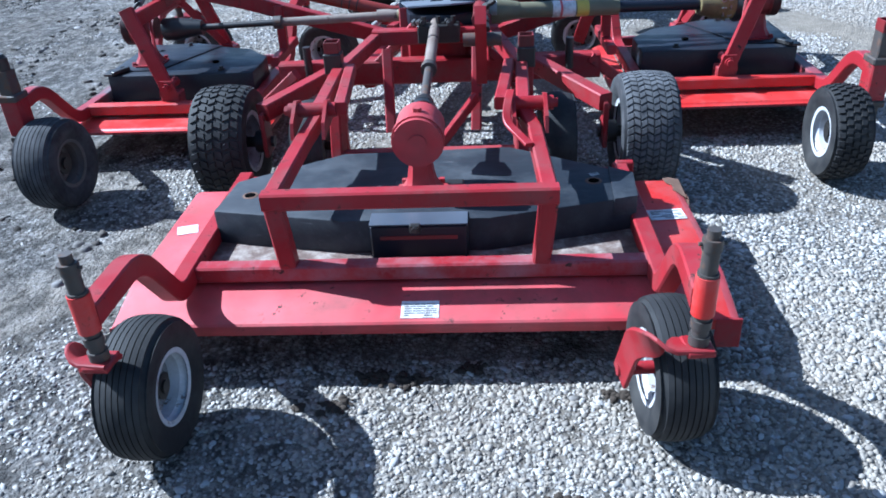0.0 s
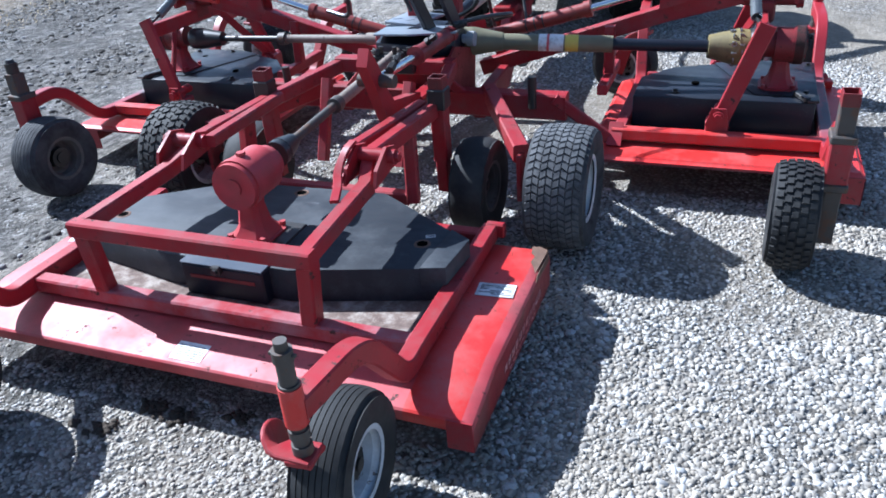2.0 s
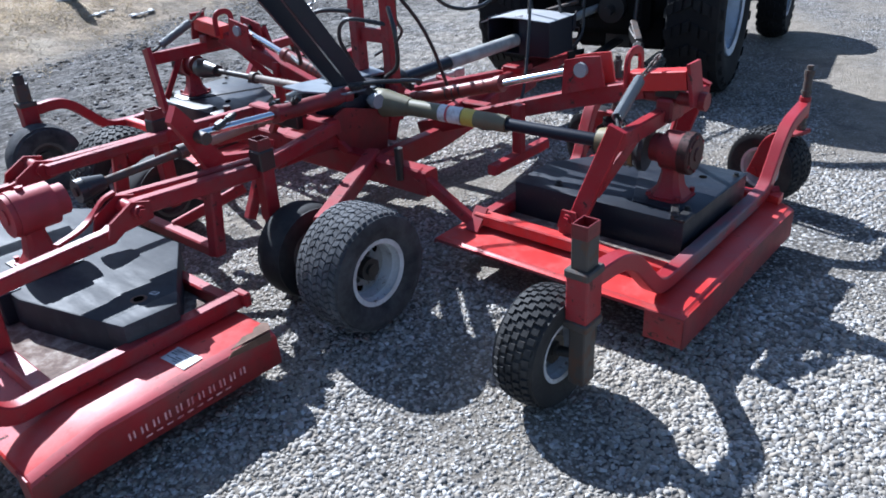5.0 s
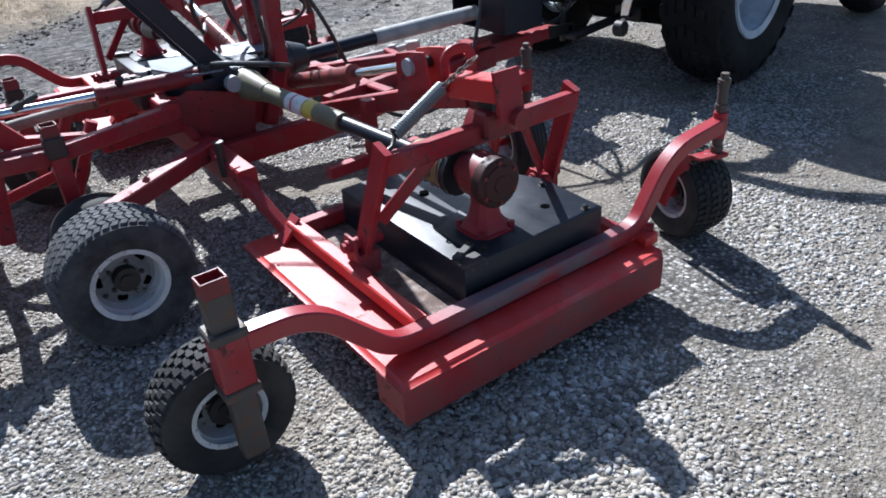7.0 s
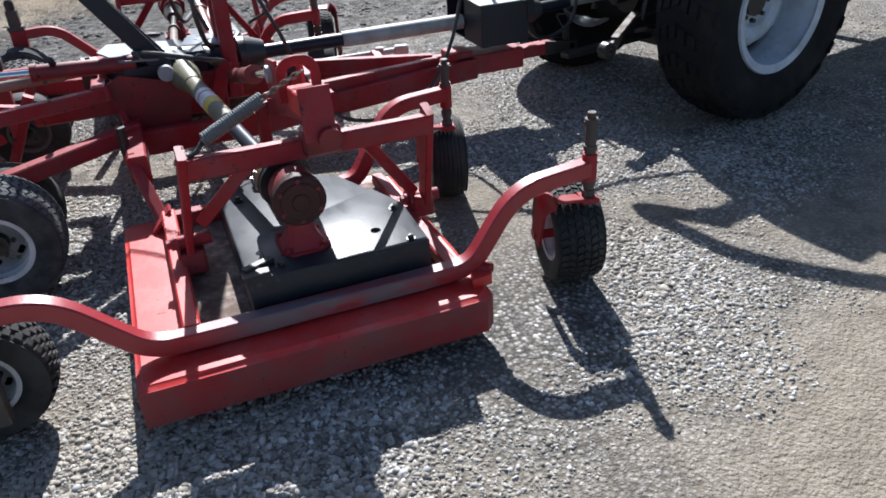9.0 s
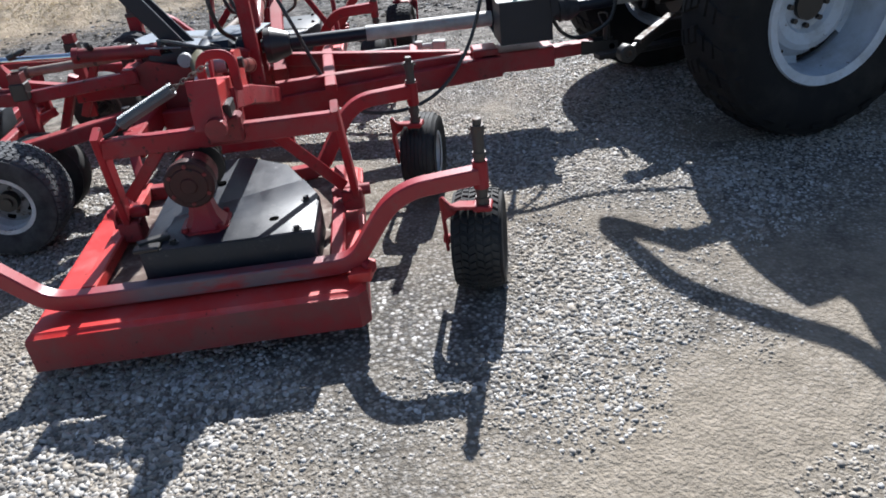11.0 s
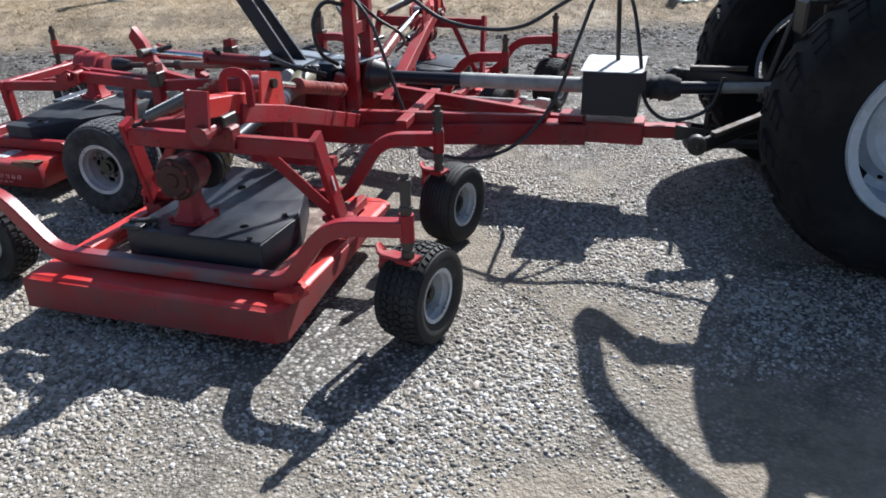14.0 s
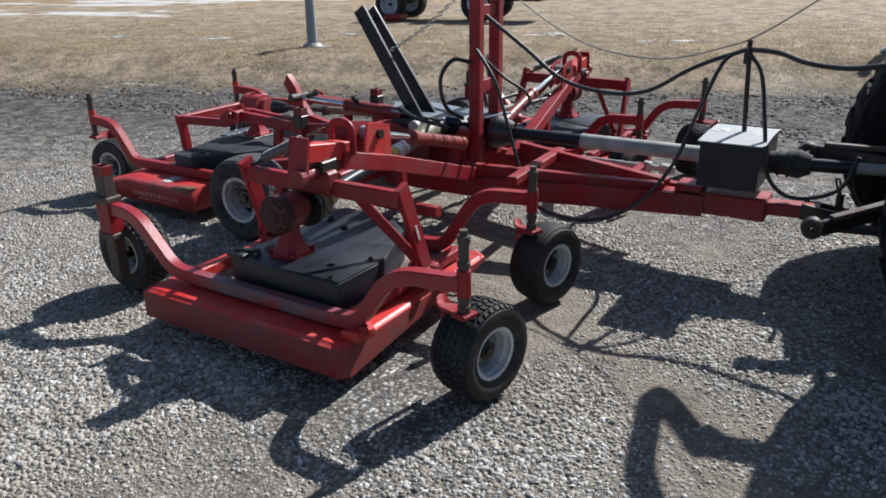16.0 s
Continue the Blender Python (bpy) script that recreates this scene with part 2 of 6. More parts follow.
k.bump(k.noise(80), 0.1, 0.002)
GREY_TUBE = k.m

# ---- mesh helpers ----
V = Vector
MIRROR = [False]


def part(name, bm, mat, parent=None, label="", loc=(0, 0, 0), rz=0.0, smooth=True, place=True):
    """One mesh object under a thing or a part, in the parent's own coordinates."""
    if MIRROR[0]:
        bmesh.ops.scale(bm, vec=(-1, 1, 1), verts=bm.verts)
        if place:
            loc, rz = (-loc[0], loc[1], loc[2]), -rz
    bmesh.ops.recalc_face_normals(bm, faces=bm.faces)
    me = bpy.data.meshes.new(name)
    bm.to_mesh(me)
    bm.free()
    for m in mat if isinstance(mat, (list, tuple)) else [mat]:
        me.materials.append(m)
    if smooth:
        me.set_sharp_from_angle(angle=radians(28))
        me.shade_smooth()
        me.set_sharp_from_angle(angle=radians(28))
    ob = new(name, me)
    if parent:
        ob.parent = parent
    ob.matrix_local = pose(*loc, 0, 0, rz)
    if label:
        tagged(ob, label)
    return ob


def thing(name, loc, label, category, group="", rz=0.0):
    e = new(name)
    e.empty_display_size = 0.1
    e.matrix_world = pose(*loc, 0, 0, rz)
    return tagged(e, label, category, group)


def fillet(pts, r, n=5):
    """Rounds the inner corners of a polyline."""
    pts = [V(p) for p in pts]
    out = [pts[0]]
    for a, b, c in zip(pts, pts[1:], pts[2:]):
        u, w = (a - b), (c - b)
        d = min(r, u.length * 0.49, w.length * 0.49)
        p, q = b + u.normalized() * d, b + w.normalized() * d
        out += [(p * (1 - t) ** 2 + b * 2 * t * (1 - t) + q * t * t) for t in [i / n for i in range(n + 1)]]
    return out + [pts[-1]]


def rect(w, h, r=0.005, n=1):
    """A rounded rectangle's outline."""
    out = []
    for k, (sx, sy) in enumerate([(1, 1), (-1, 1), (-1, -1), (1, -1)]):
        for i in range(n + 1):
            a = math.pi / 2 * (k + i / n)
            out.append((sx * (w / 2 - r) + r * math.cos(a), sy * (h / 2 - r) + r * math.sin(a)))
    return out


def ring(r, n=14):
    return [(r * math.cos(2 * math.pi * i / n), r * math.sin(2 * math.pi * i / n)) for i in range(n)]


def sweep(bm, pts, outline, up=(0, 0, 1), closed=False, caps=True):
    """Sweeps an outline (side, up) along a path with mitred corners."""
    pts = [V(p) for p in pts]
    up, n = V(up).normalized(), len(pts)
    rings = []
    for i, p in enumerate(pts):
        a = (p - pts[i - 1]).normalized() if i else (pts[1] - p).normalized()
        b = (pts[i + 1] - p).normalized() if i < n - 1 else a
        m = (a + b).normalized() if (a + b).length > 1e-6 else a
        side = a.cross(up)
        side = side.normalized() if side.length > 1e-4 else V((1, 0, 0))
        u = side.cross(a).normalized()
        row = []
        for x, y in outline:
            o = side * x + u * y
            den = a.dot(m)
            o = o - a * (o.dot(m) / den if abs(den) > 0.2 else 0.0)
            row.append(bm.verts.new(p + o))
        rings.append(row)
    k = len(outline)
    for r0, r1 in zip(rings, rings[1:]):
        for j in range(k):
            bm.faces.new((r0[j], r0[(j + 1) % k], r1[(j + 1) % k], r1[j]))
    if caps:
        bm.faces.new(rings[0][::-1])
        bm.faces.new(rings[-1])
    return bm


def tube(pts, w=0.05, h=None, r=0.006, bm=None, up=(0, 0, 1)):
    return sweep(bm or bmesh.new(), pts, rect(w, h or w, r), up)


def pipe(pts, r, n=16, bm=None, up=(0, 0, 1)):
    return sweep(bm or bmesh.new(), pts, ring(r, n), up)


def rod(a, b, r, bm=None, n=16, r2=None):
    """A straight round bar, or a cone."""
    bm = bm or bmesh.new()
    a, b = V(a), V(b)
    d = (b - a).normalized()
    s = d.orthogonal().normalized()
    u = d.cross(s)
    r2 = r if r2 is None else r2
    rows = [[bm.verts.new(p + (s * math.cos(2 * math.pi * i / n) + u * math.sin(2 * math.pi * i / n)) * q) for i in range(n)] for p, q in ((a, r), (b, r2))]
    for i in range(n):
        bm.faces.new((rows[0][i], rows[0][(i + 1) % n], rows[1][(i + 1) % n], rows[1][i]))
    bm.faces.new(rows[0][::-1]), bm.faces.new(rows[1])
    return bm


def box(c, s, bm=None, bevel=0.004, rot=None):
    """A box with softened edges; rot: degrees about x, y, z."""
    bm = bm or bmesh.new()
    m = pose(*c, *(rot or (0, 0, 0))) @ Matrix.Diagonal((*s, 1))
    made = bmesh.ops.create_cube(bm, size=1.0, matrix=m)
    if bevel:
        edges = list({e for v in made["verts"] for e in v.link_edges})
        bmesh.ops.bevel(bm, geom=edges, offset=bevel, segments=1, affect="EDGES", profile=0.5)
    return bm


def slab(poly, z0, z1, bm=None, bevel=0.0):
    """A flat plate from an outline seen from above, between two heights."""
    bm = bm or bmesh.new()
    lo = [bm.verts.new((x, y, z0)) for x, y in poly]
    hi = [bm.verts.new((x, y, z1)) for x, y in poly]
    n = len(poly)
    faces = [bm.faces.new(lo[::-1]), bm.faces.new(hi)]
    for i in range(n):
        faces.append(bm.faces.new((lo[i], lo[(i + 1) % n], hi[(i + 1) % n], hi[i])))
    if bevel:
        edges = list({e for f in faces for e in f.edges})
        bmesh.ops.bevel(bm, geom=edges, offset=bevel, segments=2, affect="EDGES", profile=0.5)
    return bm


def plate(pts, t, bm=None):
    """A plate of thickness t from a flat outline anywhere in space."""
    bm = bm or bmesh.new()
    pts = [V(p) for p in pts]
    nrm = (pts[1] - pts[0]).cross(pts[2] - pts[1]).normalized() * (t / 2)
    a, b = [bm.verts.new(p - nrm) for p in pts], [bm.verts.new(p + nrm) for p in pts]
    n = len(pts)
    bm.faces.new(a[::-1]), bm.faces.new(b)
    for i in range(n):
        bm.faces.new((a[i], a[(i + 1) % n], b[(i + 1) % n], b[i]))
    return bm


def lathe(profile, n=36, bm=None, axis="x", c=(0, 0, 0), closed=False):
    """Turns a profile of (along, radius) about an axis through c."""
    bm = bm or bmesh.new()
    rows = []
    for i in range(n):
        a = 2 * math.pi * i / n
        row = []
        for x, r in profile:
            p = {"x": (x, r * math.cos(a), r * math.sin(a)), "y": (r * math.cos(a), x, r * math.sin(a)), "z": (r * math.cos(a), r * math.sin(a), x)}[axis]
            row.append(bm.verts.new(V(c) + V(p)))
        rows.append(row)
    k = len(profile)
    for i in range(n):
        a, b = rows[i], rows[(i + 1) % n]
        for j in range(k if closed else k - 1):
            bm.faces.new((a[j], b[j], b[(j + 1) % k], a[(j + 1) % k]))
    return bm


def bolt(bm, p, axis, r=0.010, h=0.008):
    p, d = V(p), V(axis).normalized()
    return rod(p, p + d * h, r, bm, 6)


# ---- wheels ----
def tyre_mesh(R, W, rim, style, n=48):
    """A tyre about the x axis with its tread as geometry."""
    w = W / 2
    side = [(-0.70 * w, rim * 0.97), (-0.82 * w, rim * 1.03), (-0.97 * w, rim + (R - rim) * 0.35), (-1.0 * w, rim + (R - rim) * 0.55), (-0.95 * w, rim + (R - rim) * 0.80), (-0.86 * w, min(R * 0.962, R - 0.022))]
    tread = []
    if style == "rib":
        m = 7
        for j in range(m):
            x0, x1 = -0.76 * w + 1.52 * w * j / m, -0.76 * w + 1.52 * w * (j + 1) / m
            crown = [R - 0.014 * (abs(x) / w) ** 2 for x in (x0, x1)]
            g = 0.0015
            tread += [(x0 + g, crown[0] - 0.005), (x0 + g, crown[0]), (x1 - g, crown[1]), (x1 - g, crown[1] - 0.005)]
    else:
        for j in range(7):
            x = -0.78 * w + 1.56 * w * j / 6
            tread.append((x, R - 0.008 - 0.016 * (abs(x) / w) ** 2))
    prof = side + tread + [(-x, r) for x, r in side[::-1]]
    prof += [(0.62 * w, rim * 0.94), (-0.62 * w, rim * 0.94)]
    bm = lathe(prof, n, closed=True)
    if style in ("rib", "plain"):
        return bm, None
    carcass, bm = bm, bmesh.new()

    def block(xa, xb, a0, a1, skew, top=0.008, sag=0.016):
        rows = []
        for x, da in ((xa, 0.0), (xb, skew)):
            r = R - 0.008 - sag * (abs(x) / w) ** 2
            for a in (a0 + da, a1 + da):
                for q, sh in ((r - 0.004, 0.0), (r + top, 0.10)):
                    aa = a + (a0 + a1 + 2 * da - 2 * a) * sh
                    rows.append(bm.verts.new((x + (xa + xb - 2 * x) * sh * 0.6, q * math.cos(aa), q * math.sin(aa))))
        v = rows
        for f in ((1, 3, 7, 5), (0, 1, 5, 4), (2, 6, 7, 3), (0, 2, 3, 1), (4, 5, 7, 6)):
            bm.faces.new([v[i] for i in f])

    if style == "turf":
        rows, m = 6, 38
        for j in range(rows):
            xa = -0.86 * w + 1.72 * w * (j + 0.06) / rows
            xb = -0.86 * w + 1.72 * w * (j + 0.94) / rows
            for i in range(m):
                a = 2 * math.pi * (i + 0.5 * (j % 2)) / m
                block(xa, xb, a, a + 2 * math.pi / m * 0.70, (0.28 if j % 2 else -0.28) * 2 * math.pi / m, 0.007)
    elif style == "diamond":
        ribs, m = 8, 50
        for j in range(ribs):
            xa = -0.86 * w + 1.72 * w * (j + 0.03) / ribs
            xb = -0.86 * w + 1.72 * w * (j + 0.97) / ribs
            for i in range(m):
                a, da = 2 * math.pi * (i + 0.5 * (j % 2)) / m, 2 * math.pi / m
                block(xa, xb, a, a + da * 0.86, da * (0.34 if j % 2 else -0.34), 0.006)
    elif style == "grid":
        rows, m = 5, 36
        for j in range(rows):
            xa = -0.84 * w + 1.68 * w * (j + 0.08) / rows
            xb = -0.84 * w + 1.68 * w * (j + 0.92) / rows
            for i in range(m):
                a = 2 * math.pi * (i + 0.5 * (j % 2)) / m
                block(xa, xb, a, a + 2 * math.pi / m * 0.70, 0.0, 0.008)
    elif style == "lug":
        rows, m = 6, 24
        for j in range(rows):
            xa = -0.92 * w + 1.84 * w * (j + 0.10) / rows
            xb = -0.92 * w + 1.84 * w * (j + 0.90) / rows
            for i in range(m):
                a, da = 2 * math.pi * (i + 0.16 * abs(j - 2.5)) / m, 2 * math.pi / m
                block(xa, xb, a, a + da * 0.54, da * (0.12 if j > 2 else -0.12), 0.019, 0.04)
        # shoulder lugs that run down the sidewall
        for i in range(m):
            for sg in (-1, 1):
                a, da = 2 * math.pi * (i + 0.45) / m, 2 * math.pi / m
                block(sg * 0.82 * w, sg * 1.03 * w, a, a + da * 0.50, da * 0.14, 0.020, 0.105 * R)
    return carcass, bm


def rim_mesh(rim, W, hub=0.035):
    """A pressed steel rim with a dish, hub and wheel nuts, the same on both faces."""
    w = W / 2
    prof = [(0.80 * w, rim * 0.90), (0.84 * w, rim * 1.04), (0.78 * w, rim * 1.07), (0.72 * w, rim * 0.97), (0.55 * w, rim * 0.91), (0.50 * w, rim * 0.86), (0.10 * w, rim * 0.82), (0.03 * w, rim * 0.72), (0.06 * w, rim * 0.60), (0.14 * w, rim * 0.50), (0.16 * w, rim * 0.40), (0.12 * w, hub)]
    bm = lathe(prof, 32)
    lathe([(-x, r) for x, r in prof], 32, bm)
    for face in bm.faces:
        c = face.calc_center_median()
        # Inner faces get the second material, which holds the dish's painted shade.
        face.material_index = int(math.hypot(c.y, c.z) < rim * 0.78)
    return bm


def hub_mesh(rim, W, hub=0.035, nuts=5):
    w = W / 2
    bm = rod((-0.45 * w, 0, 0), (0.45 * w, 0, 0), hub, None, 18)
    rod((-0.55 * w, 0, 0), (0.55 * w, 0, 0), hub * 0.55, bm, 12)
    for s in (-1, 1):
        for i in range(nuts):
            a = 2 * math.pi * i / nuts
            bolt(bm, (s * 0.13 * w, rim * 0.45 * math.cos(a), rim * 0.45 * math.sin(a)), (s, 0, 0), 0.009, 0.014)
    return bm


def tyre(parent, R, W, rim, style, loc, rz, rubber, label="", n=48):
    body, tread = tyre_mesh(R, W, rim, style, n)
    part("tyre", body, rubber, parent, label, loc, rz)
    if tread:
        tagged(part("tread", tread, RUBBER_TREAD if style == "diamond" else rubber, parent, "", loc, rz), kind="stuff")


def wheel(parent, R, W, rim, style, loc, rz=0.0, rubber=None, rim_mat=None, hub=0.035, place=True):
    """The tyre, rim and hub of one wheel, as parts of the thing or part given."""
    tyre(parent, R, W, rim, style, loc, rz, rubber or RUBBER)
    part("rim", rim_mesh(rim, W, hub), [rim_mat or WHITE_RIM, RIM_DISC if (rim_mat or WHITE_RIM) == WHITE_RIM else rim_mat], parent, "white painted steel rim with dirt", loc, rz, place=place)
    part("hub", hub_mesh(rim, W, hub), DARK_STEEL, parent, "", loc, rz, place=place)
    if (rim_mat or WHITE_RIM) == WHITE_RIM:
        # Hand holes are black discs; their inner shade is only colour.
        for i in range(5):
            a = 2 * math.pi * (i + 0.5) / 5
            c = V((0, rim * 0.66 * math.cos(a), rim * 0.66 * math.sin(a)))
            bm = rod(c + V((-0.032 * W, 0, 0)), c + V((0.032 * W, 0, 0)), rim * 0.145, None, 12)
            part("hand_hole", bm, HOLE_SHADE, parent, "", loc, rz, place=place)


def caster(deck, loc, rz, style, top=0.70, R=0.195, W=0.165, trail=0.12, off=0.0):
    """A swivelling caster: round post, bent fork on one side, wheel trailing."""
    keep, MIRROR[0] = MIRROR[0], False
    if keep:
        loc, rz = (-loc[0], loc[1], loc[2]), rz
    bm = rod((0, 0, 0.37), (0, 0, top - 0.03), 0.0195)
    rod((0, 0, top - 0.05), (0, 0, top - 0.022), 0.023, bm)
    rod((0, 0, top - 0.022), (0, 0, top), 0.015, bm)
    rod((-0.03, 0, top - 0.035), (0.03, 0, top - 0.035), 0.005, bm, 8)
    rod((0, 0, 0.575), (0, 0, 0.592), 0.024, bm)
    rod((0, 0, 0.445), (0, 0, 0.468), 0.024, bm)
    rod((0, 0, 0.40), (0, 0, 0.425), 0.024, bm)
    post = part("caster", bm, STEEL, deck, "swivel caster on a worn grey post", loc, rz, place=False)
    path = fillet([(0.030, 0.0, 0.388), (-0.095 + off, 0.010, 0.388), (-0.124 + off, trail * 0.50, 0.352), (-0.126 + off, trail, 0.172)], 0.05, 5)
    bm = sweep(bmesh.new(), path, rect(0.078, 0.013, 0.003, 1), (1, 0, 0.4))
    box((0, 0.0, 0.388), (0.066, 0.074, 0.018), bm)
    rod((-0.138 + off, trail, 0.195), (-0.03 + off, trail, 0.195), 0.018, bm)
    part("fork", bm, RED, post, "red bent steel fork")
    wheel(post, R, W, R * 0.52, style, (off, trail, R))
    MIRROR[0] = keep
    return post

# ---- ground ----
def edge_x(y):
    """Where the dry grass begins, along the yard."""
    return -4.35 - 0.40 * y


k = Mat("gravel_ground", 0.92, 0.0, 0.25)
sep = k.t.nodes.new("ShaderNodeSeparateXYZ")
k.link(k.co, sep.inputs[0])
px, py = sep.outputs[0], sep.outputs[1]
big, mid = k.noise(0.35, 4, 0.6), k.noise(1.6, 5, 0.65)
wob = k.math("ADD", k.math("MULTIPLY", k.math("SUBTRACT", big, 0.5), 1.2), k.math("MULTIPLY", k.math("SUBTRACT", mid, 0.5), 1.1))
side = k.math("ADD", k.math("ADD", px, k.math("MULTIPLY", py, 0.40)), k.math("ADD", wob, 4.15))
v1, v2 = k.voronoi(58), k.voronoi(130)
patch = k.ramp(k.noise(1.3, 5, 0.65), [(0.40, 0.0), (0.60, 1.0)])
hue = k.t.nodes.new("ShaderNodeSeparateColor")
k.link(k.mix(patch, v1.outputs["Color"], v2.outputs["Color"]), hue.inputs[0])
stone = k.ramp(hue.outputs[0], [(0.0, (0.09, 0.09, 0.094)), (0.35, (0.19, 0.185, 0.176)), (0.62, (0.30, 0.28, 0.25)), (0.86, (0.44, 0.43, 0.42)), (1.0, (0.75, 0.74, 0.72))])
gap = k.ramp(v1.outputs["Distance"], [(0.34, 0.0), (0.66, 0.9)])
gravel = k.mix(gap, stone, (0.060, 0.053, 0.046))
sand = k.mix(k.noise(45, 5, 0.75), (0.185, 0.155, 0.118), (0.32, 0.28, 0.225))
sand = k.mix(k.ramp(k.noise(0.9, 5, 0.7), [(0.52, 0.0), (0.66, 0.7)]), sand, (0.115, 0.094, 0.074))
gravel = k.mix(k.math("ADD", k.math("MULTIPLY", patch, 0.55), 0.05), gravel, sand)
gravel = k.mix(k.ramp(k.noise(3.1, 5, 0.6), [(0.60, 0.0), (0.70, 0.65)]), gravel, (0.055, 0.047, 0.04))
# two sandy wheel tracks rubbed smooth
track = k.math("ABSOLUTE", k.math("ADD", k.math("ADD", px, k.math("MULTIPLY", py, 0.62)), k.math("ADD", k.math("MULTIPLY", mid, 0.5), -5.33)), 0.0)
cross = k.math("ABSOLUTE", k.math("ADD", k.math("SUBTRACT", px, k.math("MULTIPLY", py, 0.8)), k.math("ADD", k.math("MULTIPLY", mid, 0.5), 1.33)), 0.0)
smooth = k.math("MAXIMUM", k.ramp(track, [(0.16, 0.85), (0.52, 0.0)]), k.ramp(cross, [(0.10, 0.65), (0.45, 0.0)]))
gravel = k.mix(smooth, gravel, sand)
# a trodden dirt strip before the grass
dirt = k.mix(k.noise(5, 6, 0.7), (0.022, 0.019, 0.017), (0.075, 0.064, 0.054))
dirt = k.mix(k.ramp(k.noise(16, 6, 0.8, k.stretch((1.6, 1.0, 1.0))), [(0.50, 0.0), (0.60, 0.85)]), dirt, (0.21, 0.20, 0.187))
dirt = k.mix(k.ramp(k.noise(2.1, 6, 0.7, k.stretch((1.5, 0.7, 1.0))), [(0.46, 0.0), (0.56, 0.7)]), dirt, (0.135, 0.127, 0.120))
dirt = k.mix(k.ramp(k.noise(9, 5, 0.75), [(0.56, 0.0), (0.66, 0.8)]), dirt, (0.05, 0.044, 0.038))
dirt_on = k.ramp(k.math("ADD", k.math("MULTIPLY", side, 0.10), 0.5), [(0.60, 1.0), (0.76, 0.72), (0.90, 0.0)])
mottle = k.ramp(k.noise(6, 7, 0.78, k.stretch((1.5, 1.0, 1.0))), [(0.43, 0.42), (0.50, 0.86), (0.57, 1.34)])
calm = k.ramp(k.math("ADD", k.math("MULTIPLY", side, 0.1), 0.4), [(0.75, 0.0), (0.95, 0.75)])
mottle = k.mix(calm, mottle, (0.83, 0.82, 0.81))
soil = k.mix(1.0, k.mix(dirt_on, gravel, dirt), mottle, "MULTIPLY")
straw = k.mix(k.noise(3.2, 6, 0.7), (0.27, 0.205, 0.135), (0.41, 0.33, 0.24))
straw = k.mix(k.ramp(k.noise(30, 5, 0.75, k.stretch((1.0, 0.5, 1.0))), [(0.45, 0.0), (0.75, 0.45)]), straw, (0.30, 0.23, 0.14))
straw = k.mix(k.ramp(k.noise(0.5, 3), [(0.5, 0.0), (0.72, 0.7)]), straw, (0.42, 0.365, 0.28))
grass_on = k.ramp(k.math("ADD", k.math("MULTIPLY", side, 0.5), 0.5), [(0.10, 1.0), (0.52, 0.0)])
tan_far = k.ramp(k.math("ADD", k.math("MULTIPLY", side, 0.02), 0.5), [(0.20, 1.0), (0.27, 0.0)])
straw = k.mix(tan_far, straw, (0.34, 0.25, 0.155))
straw = k.mix(1.0, straw, k.ramp(k.noise(2.6, 7, 0.78), [(0.43, 0.55), (0.5, 0.84), (0.57, 1.1)]), "MULTIPLY")
k.color(k.mix(grass_on, soil, straw))
h = k.math("ADD", k.math("MULTIPLY", v1.outputs["Distance"], -0.7), k.math("MULTIPLY", v2.outputs["Distance"], -0.4))
clods = k.math("MULTIPLY", k.math("MULTIPLY", k.noise(7, 7, 0.75), 5.0), dirt_on)
k.bump(k.math("ADD", k.math("ADD", h, clods), k.math("MULTIPLY", k.noise(18, 6, 0.7), 1.0)), 0.8, 0.012)
GROUND = k.m


def heave(x, y):
    """The yard's slight unevenness, and the rise of the field."""
    far = max(0.0, edge_x(y) - x)
    return 0.012 * noise.noise((x * 0.7, y * 0.7, 0.3)) - 0.012 + 0.30 * (lambda r: r * r * (3 - 2 * r))(min(far / 1.5, 1.0))


def ground_mesh():
    xs = sorted({*[i * 0.25 for i in range(-40, 41)], *[s * 10 * 1.35 ** i for i in range(1, 15) for s in (-1, 1)]})
    bm = bmesh.new()
    rows = [[bm.verts.new((x, y + 2.0, heave(x, y + 2.0))) for x in xs] for y in xs]
    for r0, r1 in zip(rows, rows[1:]):
        for i in range(len(xs) - 1):
            bm.faces.new((r0[i], r0[i + 1], r1[i + 1], r1[i]))
    return bm


ground = tagged(part("ground", ground_mesh(), GROUND), "grey gravel yard running into dirt and dry straw-coloured grass", "ground", kind="structure")

